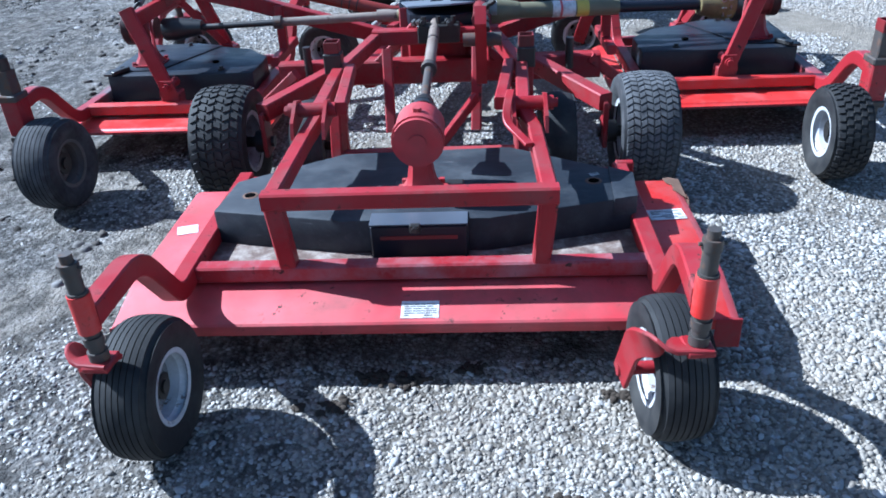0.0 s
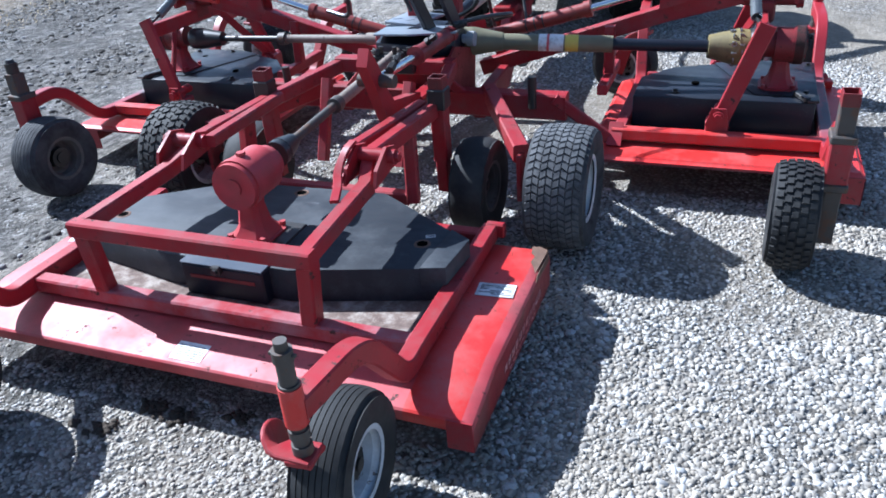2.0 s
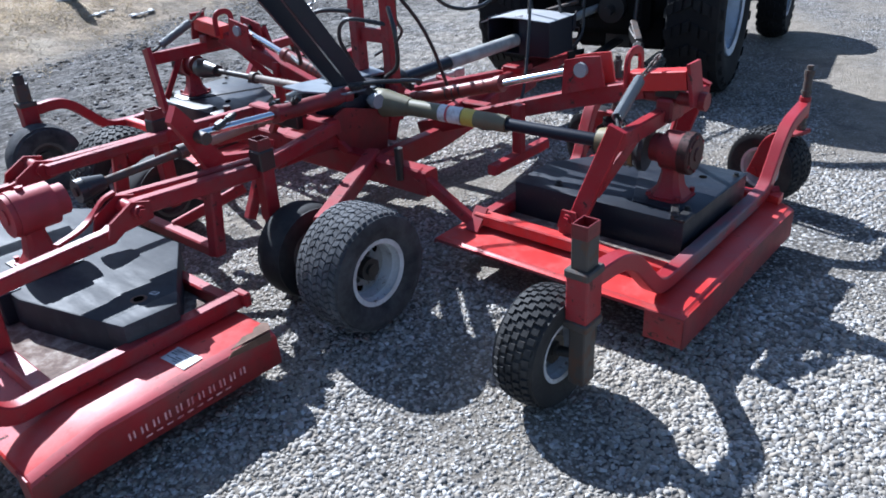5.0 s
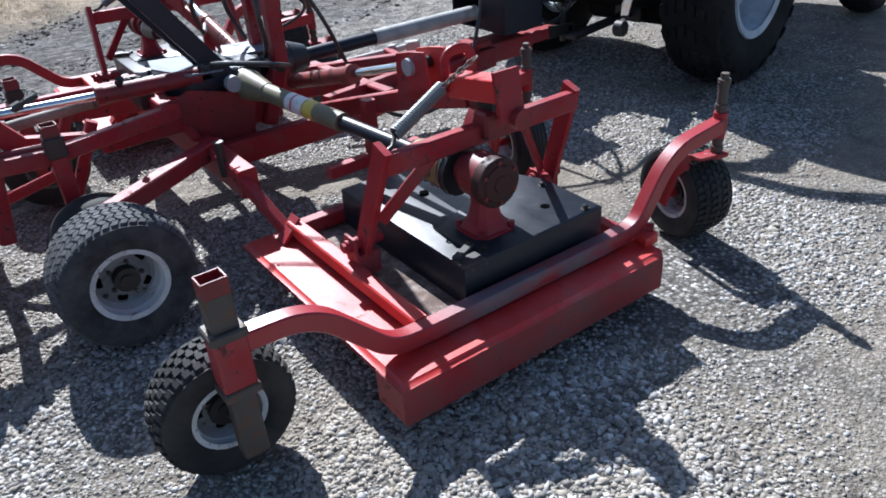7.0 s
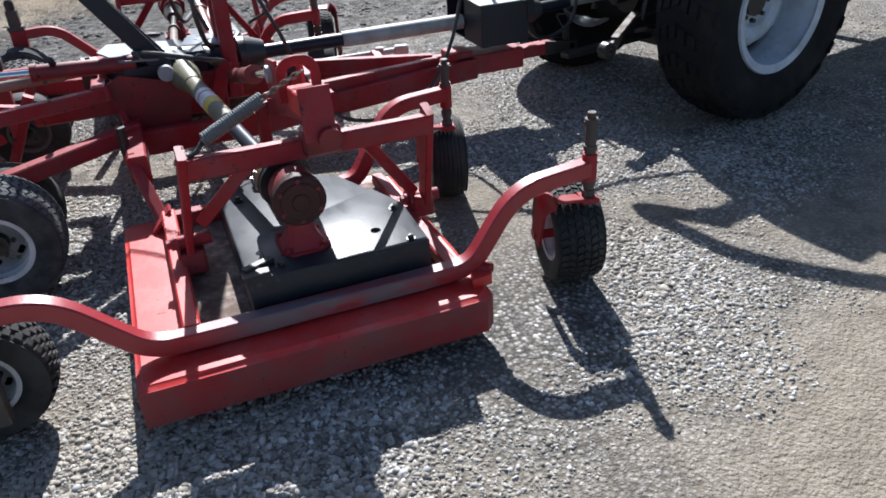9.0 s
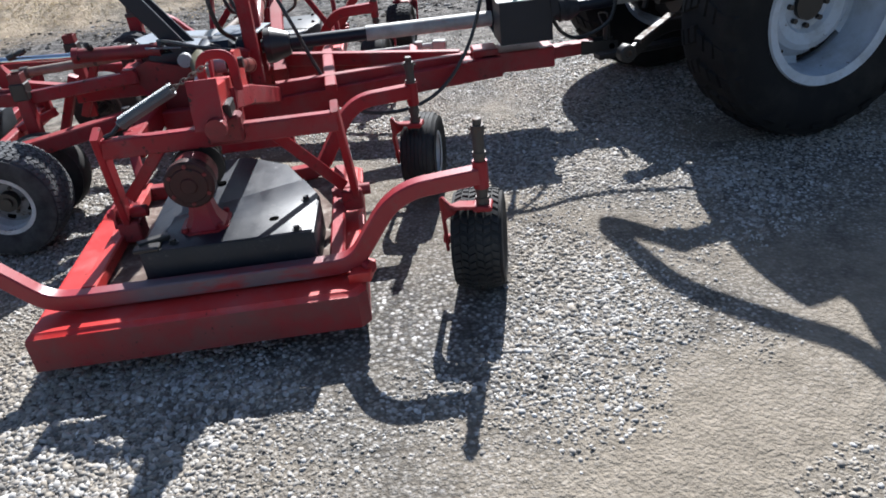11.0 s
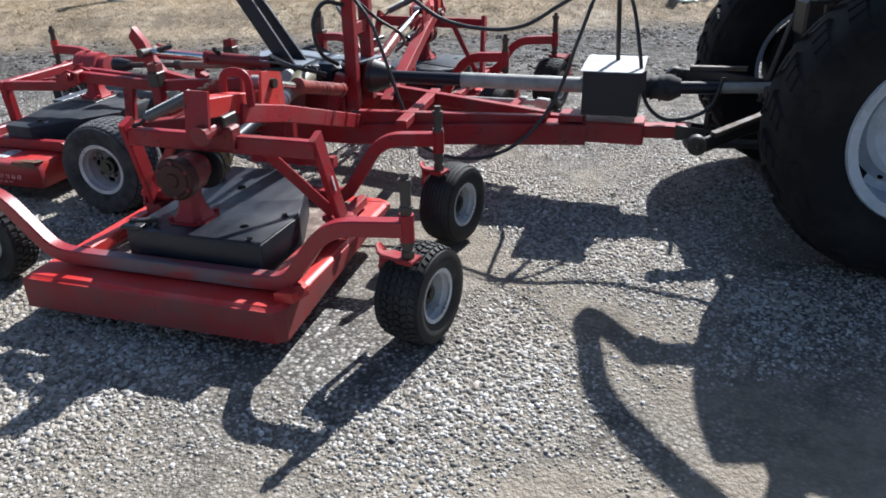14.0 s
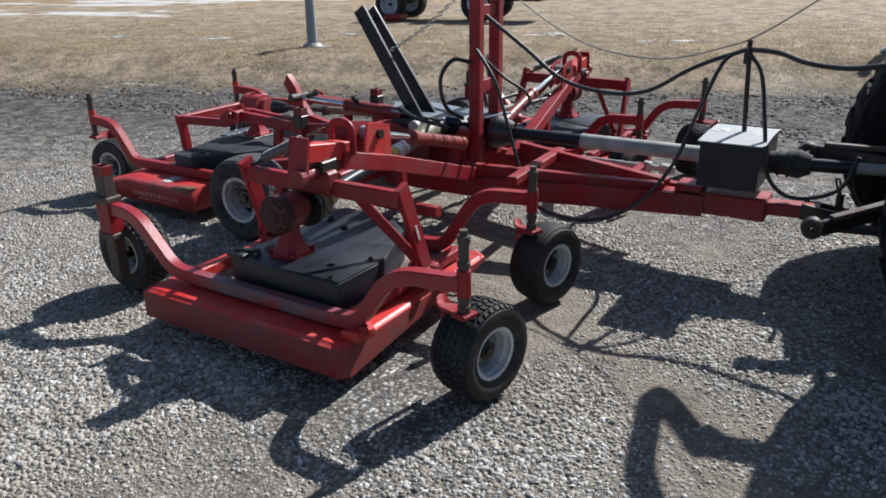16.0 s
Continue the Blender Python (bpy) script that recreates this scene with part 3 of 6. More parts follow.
# ---- rear deck ----


def skirted(x0, x1, y0, y1, top, low, rear_open, bm=None, low_in=0.0):
    """A pressed deck shell: flat top, eased outer edges and hanging skirts with thickness."""
    bm = bm or bmesh.new()
    e, d = 0.022, 0.016
    loops = []
    for inset, z in ((e, top), (e * 0.45, top - 0.012), (e * 0.12, top - d * 0.9), (0.0, top - d * 1.6), (0.0, low), (0.006, low), (0.006, top - d * 1.5), (e * 0.5, top - 0.022), (e, top - 0.008)):
        i = inset
        c = 0.035
        loops.append([bm.verts.new((p[0], p[1], max(p[2], low_in) if p[0] < x0 + 0.1 else p[2])) for p in ((x0 + i, y0 + i, z), (x1 - i, y0 + i, z), (x1 - i, y1 - i - c, z), (x1 - i - c, y1 - i, z), (x0 + i + c, y1 - i, z), (x0 + i, y1 - i - c, z))])
    n = 6
    for a, b in zip(loops, loops[1:]):
        for j in range(n):
            if rear_open and j == 0 and a[0].co.z < top - d:
                continue
            bm.faces.new((a[j], a[(j + 1) % n], b[(j + 1) % n], b[j]))
    bm.faces.new(loops[0]), bm.faces.new(loops[-1][::-1])
    return bm


def sleeve(bm, x, y, z0=0.42, z1=0.555):
    return rod((x, y, z0), (x, y, z1), 0.0265, bm, 18)


def hollow(c, w, d, h, t=0.005):
    """The open end of a square tube: four walls."""
    bm = bmesh.new()
    for k in (-1, 1):
        box((c[0] + k * (w - t) / 2, c[1], c[2]), (t, d, h), bm, 0.001)
        box((c[0], c[1] + k * (d - t) / 2, c[2]), (w - 2 * t, t, h), bm, 0.001)
    return bm


def gear_head(c, toward, bm, r=0.085, length=0.2):
    """The round body of a right-angle gearbox, ribbed at its joints."""
    d = V(toward).normalized()
    a = V(c)
    rod(a, a + d * 0.02, r * 0.93, bm, 24)
    rod(a + d * 0.02, a + d * 0.05, r, bm, 24)
    rod(a + d * 0.05, a + d * (length - 0.05), r * 0.95, bm, 24)
    rod(a + d * (length - 0.05), a + d * length, r * 0.7, bm, 20)
    rod(a - d * 0.006, a, r * 0.35, bm, 16)
    return bm


def pedestal(c, base_z, bm, w=0.13):
    """The flared foot under a gearbox."""
    x, y, z = c
    rows = []
    for f, zz in ((0.62, z - 0.03), (0.50, z - 0.09), (0.66, base_z + 0.05), (0.98, base_z + 0.012), (1.15, base_z + 0.012), (1.15, base_z)):
        rows.append([bm.verts.new((x + sx * w / 2 * f * 1.15, y + sy * w / 2 * f * 1.15, zz)) for sx, sy in ((-1, -0.6), (-0.6, -1), (0.6, -1), (1, -0.6), (1, 0.6), (0.6, 1), (-0.6, 1), (-1, 0.6))])
    for a, b in zip(rows, rows[1:]):
        for j in range(8):
            bm.faces.new((a[j], a[(j + 1) % 8], b[(j + 1) % 8], b[j]))
    bm.faces.new(rows[0]), bm.faces.new(rows[-1][::-1])
    for sx, sy in ((-1, -1), (1, -1), (1, 1), (-1, 1)):
        bolt(bm, (x + sx * w * 0.5, y + sy * w * 0.5, base_z + 0.012), (0, 0, 1), 0.011, 0.016)
    return bm


def bars(parent, name, origin, u, v, rows, mat, thick=0.0012):
    """Rows of short bars for print: (u0, u1, v0, v1) on a flat label."""
    bm = bmesh.new()
    o, u, v = V(origin), V(u), V(v)
    nrm = u.cross(v).normalized() * thick
    for u0, u1, v0, v1 in rows:
        q = [o + u * a + v * b for a, b in ((u0, v0), (u1, v0), (u1, v1), (u0, v1))]
        lo, hi = [bm.verts.new(p) for p in q], [bm.verts.new(p + nrm) for p in q]
        bm.faces.new(hi), bm.faces.new(lo[::-1])
        for i in range(4):
            bm.faces.new((lo[i], lo[(i + 1) % 4], hi[(i + 1) % 4], hi[i]))
    return part(name, bm, mat, parent, smooth=False)


def decal(parent, c, u, v, ink=True, mat=None, label="worn white safety label"):
    """A printed label: film with bars where nothing can be read."""
    c, u, v = V(c), V(u), V(v)
    nrm = u.cross(v).normalized()
    film = part("label", plate([c, c + u, c + u + v, c + v], 0.0012), mat or LABEL, parent, label, smooth=False)
    if ink:
        rng = random.Random(int(abs(c.x * 991 + c.y * 37) * 100))
        rows = []
        for i in range(6):
            a = 0.08
            while a < 0.85:
                b = min(0.93, a + rng.uniform(0.08, 0.3))
                if rng.random() < 0.85:
                    rows.append((a, b, 0.12 + i * 0.13, 0.12 + i * 0.13 + 0.055))
                a = b + 0.03
        bars(film, "print", c + nrm * 0.001, u, v, rows, INK)
    return film


rear = thing("mower_deck", (0, 0.2, 0), "faded red rear finishing mower deck with a black belt cover", "mower deck", "mower decks")
o = V((0, 0.2, 0))


def L(*p):
    """World place to the rear deck's own coordinates."""
    return V(p) - o


def Lp(*pts):
    return [V(p) - o for p in pts]


def shift(bm, d):
    bmesh.ops.translate(bm, vec=d, verts=bm.verts)
    return bm


# shell with a sloping rear sheet
bm = bmesh.new()
rows = []
x0, x1, low = -0.925, 0.965, 0.085
for y, z in ((-0.194, 0.152), (-0.190, 0.182), (-0.184, 0.188), (-0.03, 0.222), (0.03, 0.234), (0.40, 0.235), (0.655, 0.235), (0.672, 0.229), (0.68, 0.21), (0.682, 0.09)):
    rows.append([bm.verts.new((x, y, max(h, low + 0.002 * k))) for k, (x, h) in zip((0, 1, 2, 2.2, 2.2, 2.2, 2, 1, 0), ((x0, low), (x0, z - 0.016), (x0 + 0.004, z - 0.005), (x0 + 0.016, z), (x1 - 0.205, z), (x1 - 0.034, z - 0.002), (x1 - 0.006, z - 0.016), (x1, z - 0.026), (x1, low)))])
for r0, r1 in zip(rows, rows[1:]):
    for j in range(8):
        face = bm.faces.new((r0[j], r0[j + 1], r1[j + 1], r1[j]))
        # Right top strip gets the sunlit red, upright skirts the shaded one.
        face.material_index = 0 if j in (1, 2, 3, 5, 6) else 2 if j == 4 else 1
bm.normal_update()
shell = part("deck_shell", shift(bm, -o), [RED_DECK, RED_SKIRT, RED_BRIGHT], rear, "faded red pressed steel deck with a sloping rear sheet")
for x in (0.926, -0.886):
    part("corner_return", shift(box((x, -0.1925, 0.136), (0.076, 0.006, 0.100), None, 0.001), -o), RED, rear)
thick = shell.modifiers.new("sheet", "SOLIDIFY")
thick.thickness, thick.offset = 0.005, -1.0
part("deck_floor", shift(slab([(-0.74, 0.0), (0.74, 0.0), (0.74, 0.68), (-0.74, 0.68)], 0.2355, 0.2395), -o), GRIME, rear, "rusty deck floor with old clippings")
# frame tubes, arms to the casters
part("rear_tube", tube(Lp((-0.715, 0.0, 0.262), (0.745, 0.0, 0.262)), 0.055), RED_RUBBED, rear, "red tube with the paint rubbed to grey")
for s, x in ((-1, -0.72), (1, 0.743)):
    cx, cy = (-0.705, -0.615) if s < 0 else (0.715, -0.585)
    path = fillet([(x, 0.70, 0.268), (x, -0.02, 0.268), (x, -0.13, 0.262), (x - s * 0.007, -0.325, 0.506), (cx, cy + 0.005, 0.518)], 0.09, 7)
    part("side_tube", sweep(bmesh.new(), [p - o for p in path], rect(0.056, 0.06, 0.005, 1)), RED, rear, "red square tube bent up into a caster arm")
    bm = sleeve(bmesh.new(), cx, cy, 0.482, 0.585)
    part("caster_sleeve", shift(bm, -o), RED_BRIGHT, rear, "bright red caster sleeve")
    caster(rear, tuple(L(cx, cy, 0)), -2 if s < 0 else 4, "rib", 0.70 if s > 0 else 0.69, 0.195, 0.15, 0.14 if s < 0 else 0.17, 0.02 if s < 0 else 0.0)
part("front_tube", tube(Lp((-0.715, 0.66, 0.262), (0.745, 0.66, 0.262)), 0.05), RED, rear)
# belt cover with its central access box
cov = [(-0.70, 0.235), (-0.24, 0.14), (0.24, 0.14), (0.73, 0.27), (0.745, 0.455), (0.32, 0.735), (-0.32, 0.71), (-0.68, 0.475)]
bm = slab(cov, 0.238, 0.362, bevel=0.008)
part("belt_cover", shift(bm, -o), BLACK_DUSTY, rear, "black sheet-steel belt cover with dust and holes")
# Cover holes are not cut: black discs give their dark inside.
for p in ((0.603, 0.398), (-0.60, 0.35), (-0.005, 0.665)):
    bm = rod((p[0], p[1], 0.355), (p[0], p[1], 0.3632), 0.019, None, 18)
    part("cover_hole", shift(bm, -o), HOLE_SHADE, rear)
    ring_ = lathe([(0.3625, 0.019), (0.3642, 0.021), (0.3642, 0.025), (0.3622, 0.029)], 20, None, "z", (p[0], p[1], 0))
    part("hole_rim", shift(ring_, -o), RUST, rear, "rusty rim of the hole")
decal(rear, L(0.600, 0.438, 0.3628), (0.030, 0.012, 0), (-0.007, 0.018, 0), True, None, "small white label beside the hole")
part("end_flap", shift(slab([(0.652, 0.246), (0.732, 0.268), (0.748, 0.457), (0.668, 0.510)], 0.300, 0.3655, bevel=0.002), -o), BLACK_DUSTY, rear, "folded end of the belt cover")
bm = box((0.010, 0.122, 0.300), (0.315, 0.050, 0.120), None, 0.006)
part("access_box", shift(bm, -o), BLACK_PLAIN, rear, "black access box with a worn hinged flap")
part("flap", shift(box((0.010, 0.138, 0.3645), (0.317, 0.085, 0.005), None, 0.001), -o), DARK_PLATE, rear, "scuffed hinged flap")
part("red_band", shift(box((0.01, 0.0965, 0.318), (0.25, 0.003, 0.013), None, 0.0), -o), RED_OILY, rear, "strip of red overspray")
bm = box((0, 0.092, 0.355), (0.035, 0.02, 0.03), None, 0.004)
bolt(bm, (0, 0.082, 0.355), (0, -1, 0), 0.011, 0.010)
part("latch", shift(bm, -o), DARK_STEEL, rear)
# gearbox
bm = pedestal((0.01, 0.33, 0.575), 0.362, bmesh.new())
gear_head((0.01, 0.255, 0.576), (0, 1, 0), bm, 0.088, 0.22)
bolt(bm, (0.01, 0.33, 0.66), (0, 0, 1), 0.016, 0.012)
part("gearbox", shift(bm, -o), RED_DECK, rear, "red cast gearbox on a flared foot")
part("foot_plate", shift(box((0.03, 0.33, 0.364), (0.24, 0.20, 0.008), None, 0.002), -o), DARK_STEEL, rear)
# upper lift frame
for s in (-1, 1):
    part("frame_post", tube(Lp((s * 0.395, 0.0, 0.285), (s * 0.415, 0.0, 0.50)), 0.055), RED, rear)
    arm = [(s * 0.415, -0.01, 0.515), (s * 0.40, 0.44, 0.530), (s * 0.36, 0.56, 0.575)]
    part("lift_arm", tube(Lp(*arm), 0.05, 0.055), RED, rear)
    for dx in (-0.055, 0.055):
        x = s * 0.385 + dx
        bm = plate([(x, 0.42, 0.535), (x, 0.60, 0.555), (x, 0.60, 0.62), (x, 0.53, 0.64), (x, 0.44, 0.59)], 0.012)
        part("clevis_plate", shift(bm, -o), RED, rear)
    bm = rod((s * 0.385 - 0.085, 0.545, 0.60), (s * 0.385 + 0.085, 0.545, 0.60), 0.026)
    bolt(bm, (s * 0.385 + s * 0.085, 0.545, 0.60), (s, 0, 0), 0.018, 0.014)
    part("pivot_pin", shift(bm, -o), RED, rear)
part("cross_bar", tube(Lp((-0.4425, -0.01, 0.515), (0.4425, -0.01, 0.515)), 0.05, 0.055), RED, rear)
bm = sweep(bmesh.new(), fillet(Lp((0.372, 0.27, 0.555), (0.335, 0.37, 0.560), (0.30, 0.435, 0.575), (0.312, 0.49, 0.635), (0.322, 0.535, 0.650)), 0.04, 4), rect(0.030, 0.012, 0.003, 1), (0, 0, 1))
part("latch_lever", bm, RED, rear)
part("lug", shift(box((0.762, 0.70, 0.275), (0.07, 0.03, 0.055), None, 0.005), -o), RED, rear)
decal(rear, L(-0.035, -0.172, 0.1920), (0.115, 0, 0), (0, 0.068, 0.0150))
decal(rear, L(0.80, 0.33, 0.2365), (0.125, 0.01, 0), (-0.006, 0.075, 0))
decal(rear, L(-0.875, 0.30, 0.2365), (0.07, 0.02, 0), (-0.02, 0.06, 0), False)
patch = [(0.958, 0.50), (0.964, 0.66), (0.93, 0.679), (0.905, 0.672), (0.912, 0.63), (0.93, 0.61), (0.925, 0.57), (0.94, 0.545)]
part("peeled_corner", shift(slab(patch, 0.2345, 0.2375), -o), RUST, rear, "peeled rusty corner of the deck")
part("peeled_edge", shift(plate([(0.9655, 0.48, 0.215), (0.9655, 0.655, 0.195), (0.9655, 0.655, 0.232), (0.9655, 0.50, 0.232)], 0.003), -o), RUST, rear)
# worn lettering along the side skirt, kept as bars
rows, a = [], 0.0
rng = random.Random(5)
for i in range(11):
    rows.append([(a, a + 0.007, 0.46, 0.90), (a + 0.016, a + 0.022, 0.46, 0.90)])
    a += 0.041
a = 0.05
for i in range(9):
    rows.append([(a, a + 0.022, 0.10, 0.20)])
    a += 0.037
for row in rows:
    bars(rear, "lettering", L(0.9662, 0.10, 0.10), (0, 1, 0), (0, 0, 0.062), row, LETTER)

# ---- wing decks ----
W = V((1.45, 2.2, 0))


def wing(mirror):
    """One side deck, built for the right and mirrored for the left."""
    MIRROR[0] = mirror
    deck = thing("mower_deck", (-1.38, 2.09, 0) if mirror else tuple(W), "red side mower deck on caster wheels, black belt cover on top", "mower deck", "mower decks", -1.0 if mirror else 0.0)

    def w(*p):
        return V(p) - W

    def ws(*pts):
        return [V(p) - W for p in pts]

    bm = skirted(0.90, 2.055, 1.60, 2.76, 0.20, 0.058, True, None, 0.165)
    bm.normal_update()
    # Split by face direction: lit red on flat faces, shaded red on upright ones.
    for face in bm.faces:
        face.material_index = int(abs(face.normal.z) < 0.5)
    part("deck_shell", shift(bm, -W), [RED_BRIGHT, RED_SKIRT], deck, "scuffed red pressed steel deck, lit tone on top, shaded tone on skirts")
    bm = box((1.978, 1.603, 0.124), (0.148, 0.006, 0.118), None, 0.001)
    part("corner_return", shift(bm, -W), RED, deck)
    part("deck_floor", shift(slab([(1.0, 1.80), (1.90, 1.80), (1.90, 2.66), (1.0, 2.66)], 0.2005, 0.2045), -W), GRIME, deck, "rusty deck floor with old clippings")
    # outer tube running into both caster arms
    path = fillet([(1.885, 1.235, 0.47), (1.905, 1.43, 0.475), (1.91, 1.66, 0.245), (1.91, 1.80, 0.238), (1.91, 2.60, 0.238), (1.91, 2.73, 0.245), (1.91, 2.90, 0.490), (1.895, 3.19, 0.508)], 0.11, 8)
    part("outer_tube", sweep(bmesh.new(), [p - W for p in path], rect(0.056, 0.060, 0.005, 1)), RED_WORN, deck, "red tube bent up into caster arms, worn grey")
    path = fillet([(1.03, 1.79, 0.238), (1.03, 2.49, 0.238), (1.025, 2.58, 0.25), (1.0, 2.76, 0.530), (0.985, 3.02, 0.543)], 0.10, 8)
    part("inner_tube", sweep(bmesh.new(), [p - W for p in path], rect(0.056, 0.060, 0.005, 1)), RED, deck)
    part("rear_tube", tube(ws((1.0, 1.79, 0.245), (1.885, 1.79, 0.245)), 0.055), RED_BRIGHT, deck)
    part("front_tube", tube(ws((1.05, 2.665, 0.238), (1.885, 2.665, 0.238)), 0.05), RED, deck)
    # belt cover
    cov = [(1.06, 1.985), (1.86, 1.985), (1.87, 2.60), (1.57, 2.61), (1.20, 2.46), (1.06, 2.28)]
    bm = slab(cov, 0.2035, 0.360, bevel=0.008)
    part("belt_cover", shift(bm, -W), BLACK, deck, "black sheet-steel belt cover, dusty and scratched")
    bm = slab([(1.60, 2.06), (1.868, 2.06), (1.876, 2.594), (1.565, 2.604), (1.40, 2.54)], 0.3605, 0.366, bevel=0.002)
    part("cover_flap", shift(bm, -W), BLACK, deck, "black hinged half of the belt cover")
    # Black discs on the closed cover paint the depth of its holes.
    for p in ((1.733, 2.45), (1.33, 2.20)):
        part("cover_hole", shift(rod((*p, 0.3585), (*p, 0.3672), 0.018, None, 16), -W), HOLE_SHADE, deck)
    for p in ((1.82, 2.10), (1.845, 2.54), (1.60, 2.56), (1.25, 2.05)):
        bm = bolt(bmesh.new(), (*p, 0.366), (0, 0, 1), 0.011, 0.014)
        rod((*p, 0.360), (*p, 0.368), 0.018, bm, 12)
        part("knob_bolt", shift(bm, -W), DARK_STEEL, deck)
    bm = box((1.845, 2.015, 0.370), (0.05, 0.09, 0.014), None, 0.003)
    box((1.80, 2.03, 0.375), (0.03, 0.11, 0.02), bm, 0.003, (0, 0, 24))
    part("clip", shift(bm, -W), DARK_STEEL, deck)
    # gearbox, driven from the inner side
    part("gearbox_foot", shift(pedestal((1.70, 2.20, 0.56), 0.362, bmesh.new()), -W), RED, deck, "dark red gearbox foot bolted to the cover")
    bm = gear_head((1.785, 2.20, 0.560), (-1, 0, 0), bmesh.new(), 0.084, 0.17)
    for k in range(6):
        t = math.pi * (k + 0.5) / 3
        bolt(bm, (1.785, 2.20 + 0.070 * math.cos(t), 0.560 + 0.070 * math.sin(t)), (1, 0, 0), 0.008, 0.010)
    part("gearbox", shift(bm, -W), RED_OILY, deck, "dark red cast gearbox with an oily round end")
    part("end_cover", shift(lathe([(-0.040, 0.0868), (-0.002, 0.0868), (0.004, 0.080), (0.004, 0.066), (0.010, 0.062), (0.010, 0.030), (0.016, 0.026), (0.016, 0.0)], 28, None, "x", (1.786, 2.20, 0.560)), -W), GEAR_OILY, deck)
    # arch that carries the deck
    part("arch_post", sweep(bmesh.new(), ws((1.452, 1.835, 0.27), (1.614, 1.880, 0.728)), rect(0.074, 0.028, 0.004), (0, 1, 0)), RED, deck)
    part("arch_post", sweep(bmesh.new(), ws((1.42, 2.745, 0.24), (1.583, 2.722, 0.712)), rect(0.074, 0.028, 0.004), (0, 1, 0)), RED, deck)
    part("arch_brace", tube(ws((1.44, 2.70, 0.33), (1.580, 2.48, 0.645)), 0.014, 0.045, 0.003), RED, deck)
    part("arch_brace", tube(ws((1.522, 1.895, 0.43), (1.597, 2.085, 0.645)), 0.014, 0.045, 0.003), RED, deck)
    part("arch_beam", tube(ws((1.602, 1.885, 0.664), (1.590, 2.725, 0.659)), 0.045, 0.072), RED, deck, "red crossbeam over the deck")
    part("post_label", shift(plate([(1.493, 2.7515, 0.46), (1.505, 2.7515, 0.46), (1.527, 2.749, 0.53), (1.515, 2.749, 0.53)], 0.0015), -W), LABEL, deck)
    for y, x, z in ((1.845, 1.468, 0.345), (2.725, 1.435, 0.30)):
        bm = rod((x - 0.01, y - 0.065, z), (x - 0.01, y + 0.075, z), 0.024)
        bolt(bm, (x - 0.01, y - 0.065, z), (0, -1, 0), 0.018, 0.014)
        box((x - 0.012, y, 0.275), (0.10, 0.085, 0.085), bm, 0.006)
        plate([(x - 0.062, y - 0.046, 0.30), (x + 0.038, y - 0.046, 0.30), (x + 0.022, y - 0.046, z + 0.035), (x - 0.040, y - 0.046, z + 0.035)], 0.010, bm)
        part("pivot_block", shift(bm, -W), RED, deck)
    # swivel head under the lift arm
    bm = box((1.61, 2.33, 0.690), (0.075, 0.13, 0.10), None, 0.01)
    rod((1.50, 2.33, 0.735), (1.69, 2.33, 0.735), 0.028, bm)
    rod((1.69, 2.33, 0.735), (1.735, 2.33, 0.735), 0.028, bm, 12)
    rod((1.735, 2.33, 0.735), (1.765, 2.33, 0.735), 0.038, bm, 12)
    part("swivel_head", shift(bm, -W), RED_OILY, deck, "red swivel head with a greasy pin")
    # casters
    for x, y, rz, st in ((1.895, 3.20, 78, "turf"), (0.985, 3.03, 76, "rib")):
        part("caster_sleeve", shift(sleeve(bmesh.new(), x, y, 0.46 if x > 1.5 else 0.48, 0.56 if x > 1.5 else 0.58), -W), RED, deck)
        caster(deck, tuple(w(x, y, 0)), (-100 if mirror else rz), st, 0.71 if x > 1.5 else 0.695, 0.195, 0.190 if x > 1.5 else 0.168, 0.12, -0.03 if x > 1.5 else 0.0)
    post = part("caster", shift(tube([(1.885, 1.2, 0.105), (1.885, 1.2, 0.632)], 0.058, 0.072, 0.004, up=(0, 1, 0)), -W), STEEL, deck, "fixed wheel leg of worn square tube")
    if mirror:
        bm = rod((1.885, 1.2, 0.63), (1.885, 1.2, 0.685), 0.030)
        rod((1.885, 1.2, 0.685), (1.885, 1.2, 0.70), 0.026, bm, 16, 0.018)
        part("post_cap", shift(bm, -W), DARK_STEEL, post, "dark round cap of the post")
    else:
        part("open_end", shift(hollow((1.885, 1.2, 0.656), 0.058, 0.072, 0.048), -W), RED_OILY, post, "open end of the square tube")
        # A black sheet in the tube end paints its dark inside.
        part("socket", shift(box((1.885, 1.2, 0.634), (0.046, 0.060, 0.003), None, 0), -W), HOLE_SHADE, post)
    part("leg_sleeve", shift(box((1.885, 1.2, 0.425), (0.078, 0.092, 0.16), None, 0.005), -W), RED, post, "red sleeve")
    for z in (0.515, 0.332):
        part("collar", shift(box((1.885, 1.2, z), (0.088, 0.102, 0.03), None, 0.005), -W), STEEL, post)
    part("stub_axle", shift(rod((1.88, 1.2, 0.20), (1.76, 1.17, 0.195), 0.018), -W), DARK_STEEL, post)
    wheel(post, 0.208, 0.18 if mirror else 0.166, 0.105, "rib" if mirror else "grid", tuple(w(1.765, 1.175, 0.206)), 3 if mirror else -2, RUBBER_DUSTY if mirror else None, DUSTY_RIM if mirror else None, 0.05)
    # hinge to the frame and small stops
    part("hinge_bar", tube(ws((0.745, 1.69, 0.43), (0.985, 1.765, 0.225)), 0.045, 0.05), RED, deck)
    part("hinge_plate", shift(plate([(0.985, 1.72, 0.205), (1.05, 1.72, 0.205), (1.05, 1.80, 0.29), (0.985, 1.80, 0.29)], 0.012), -W), RED, deck)
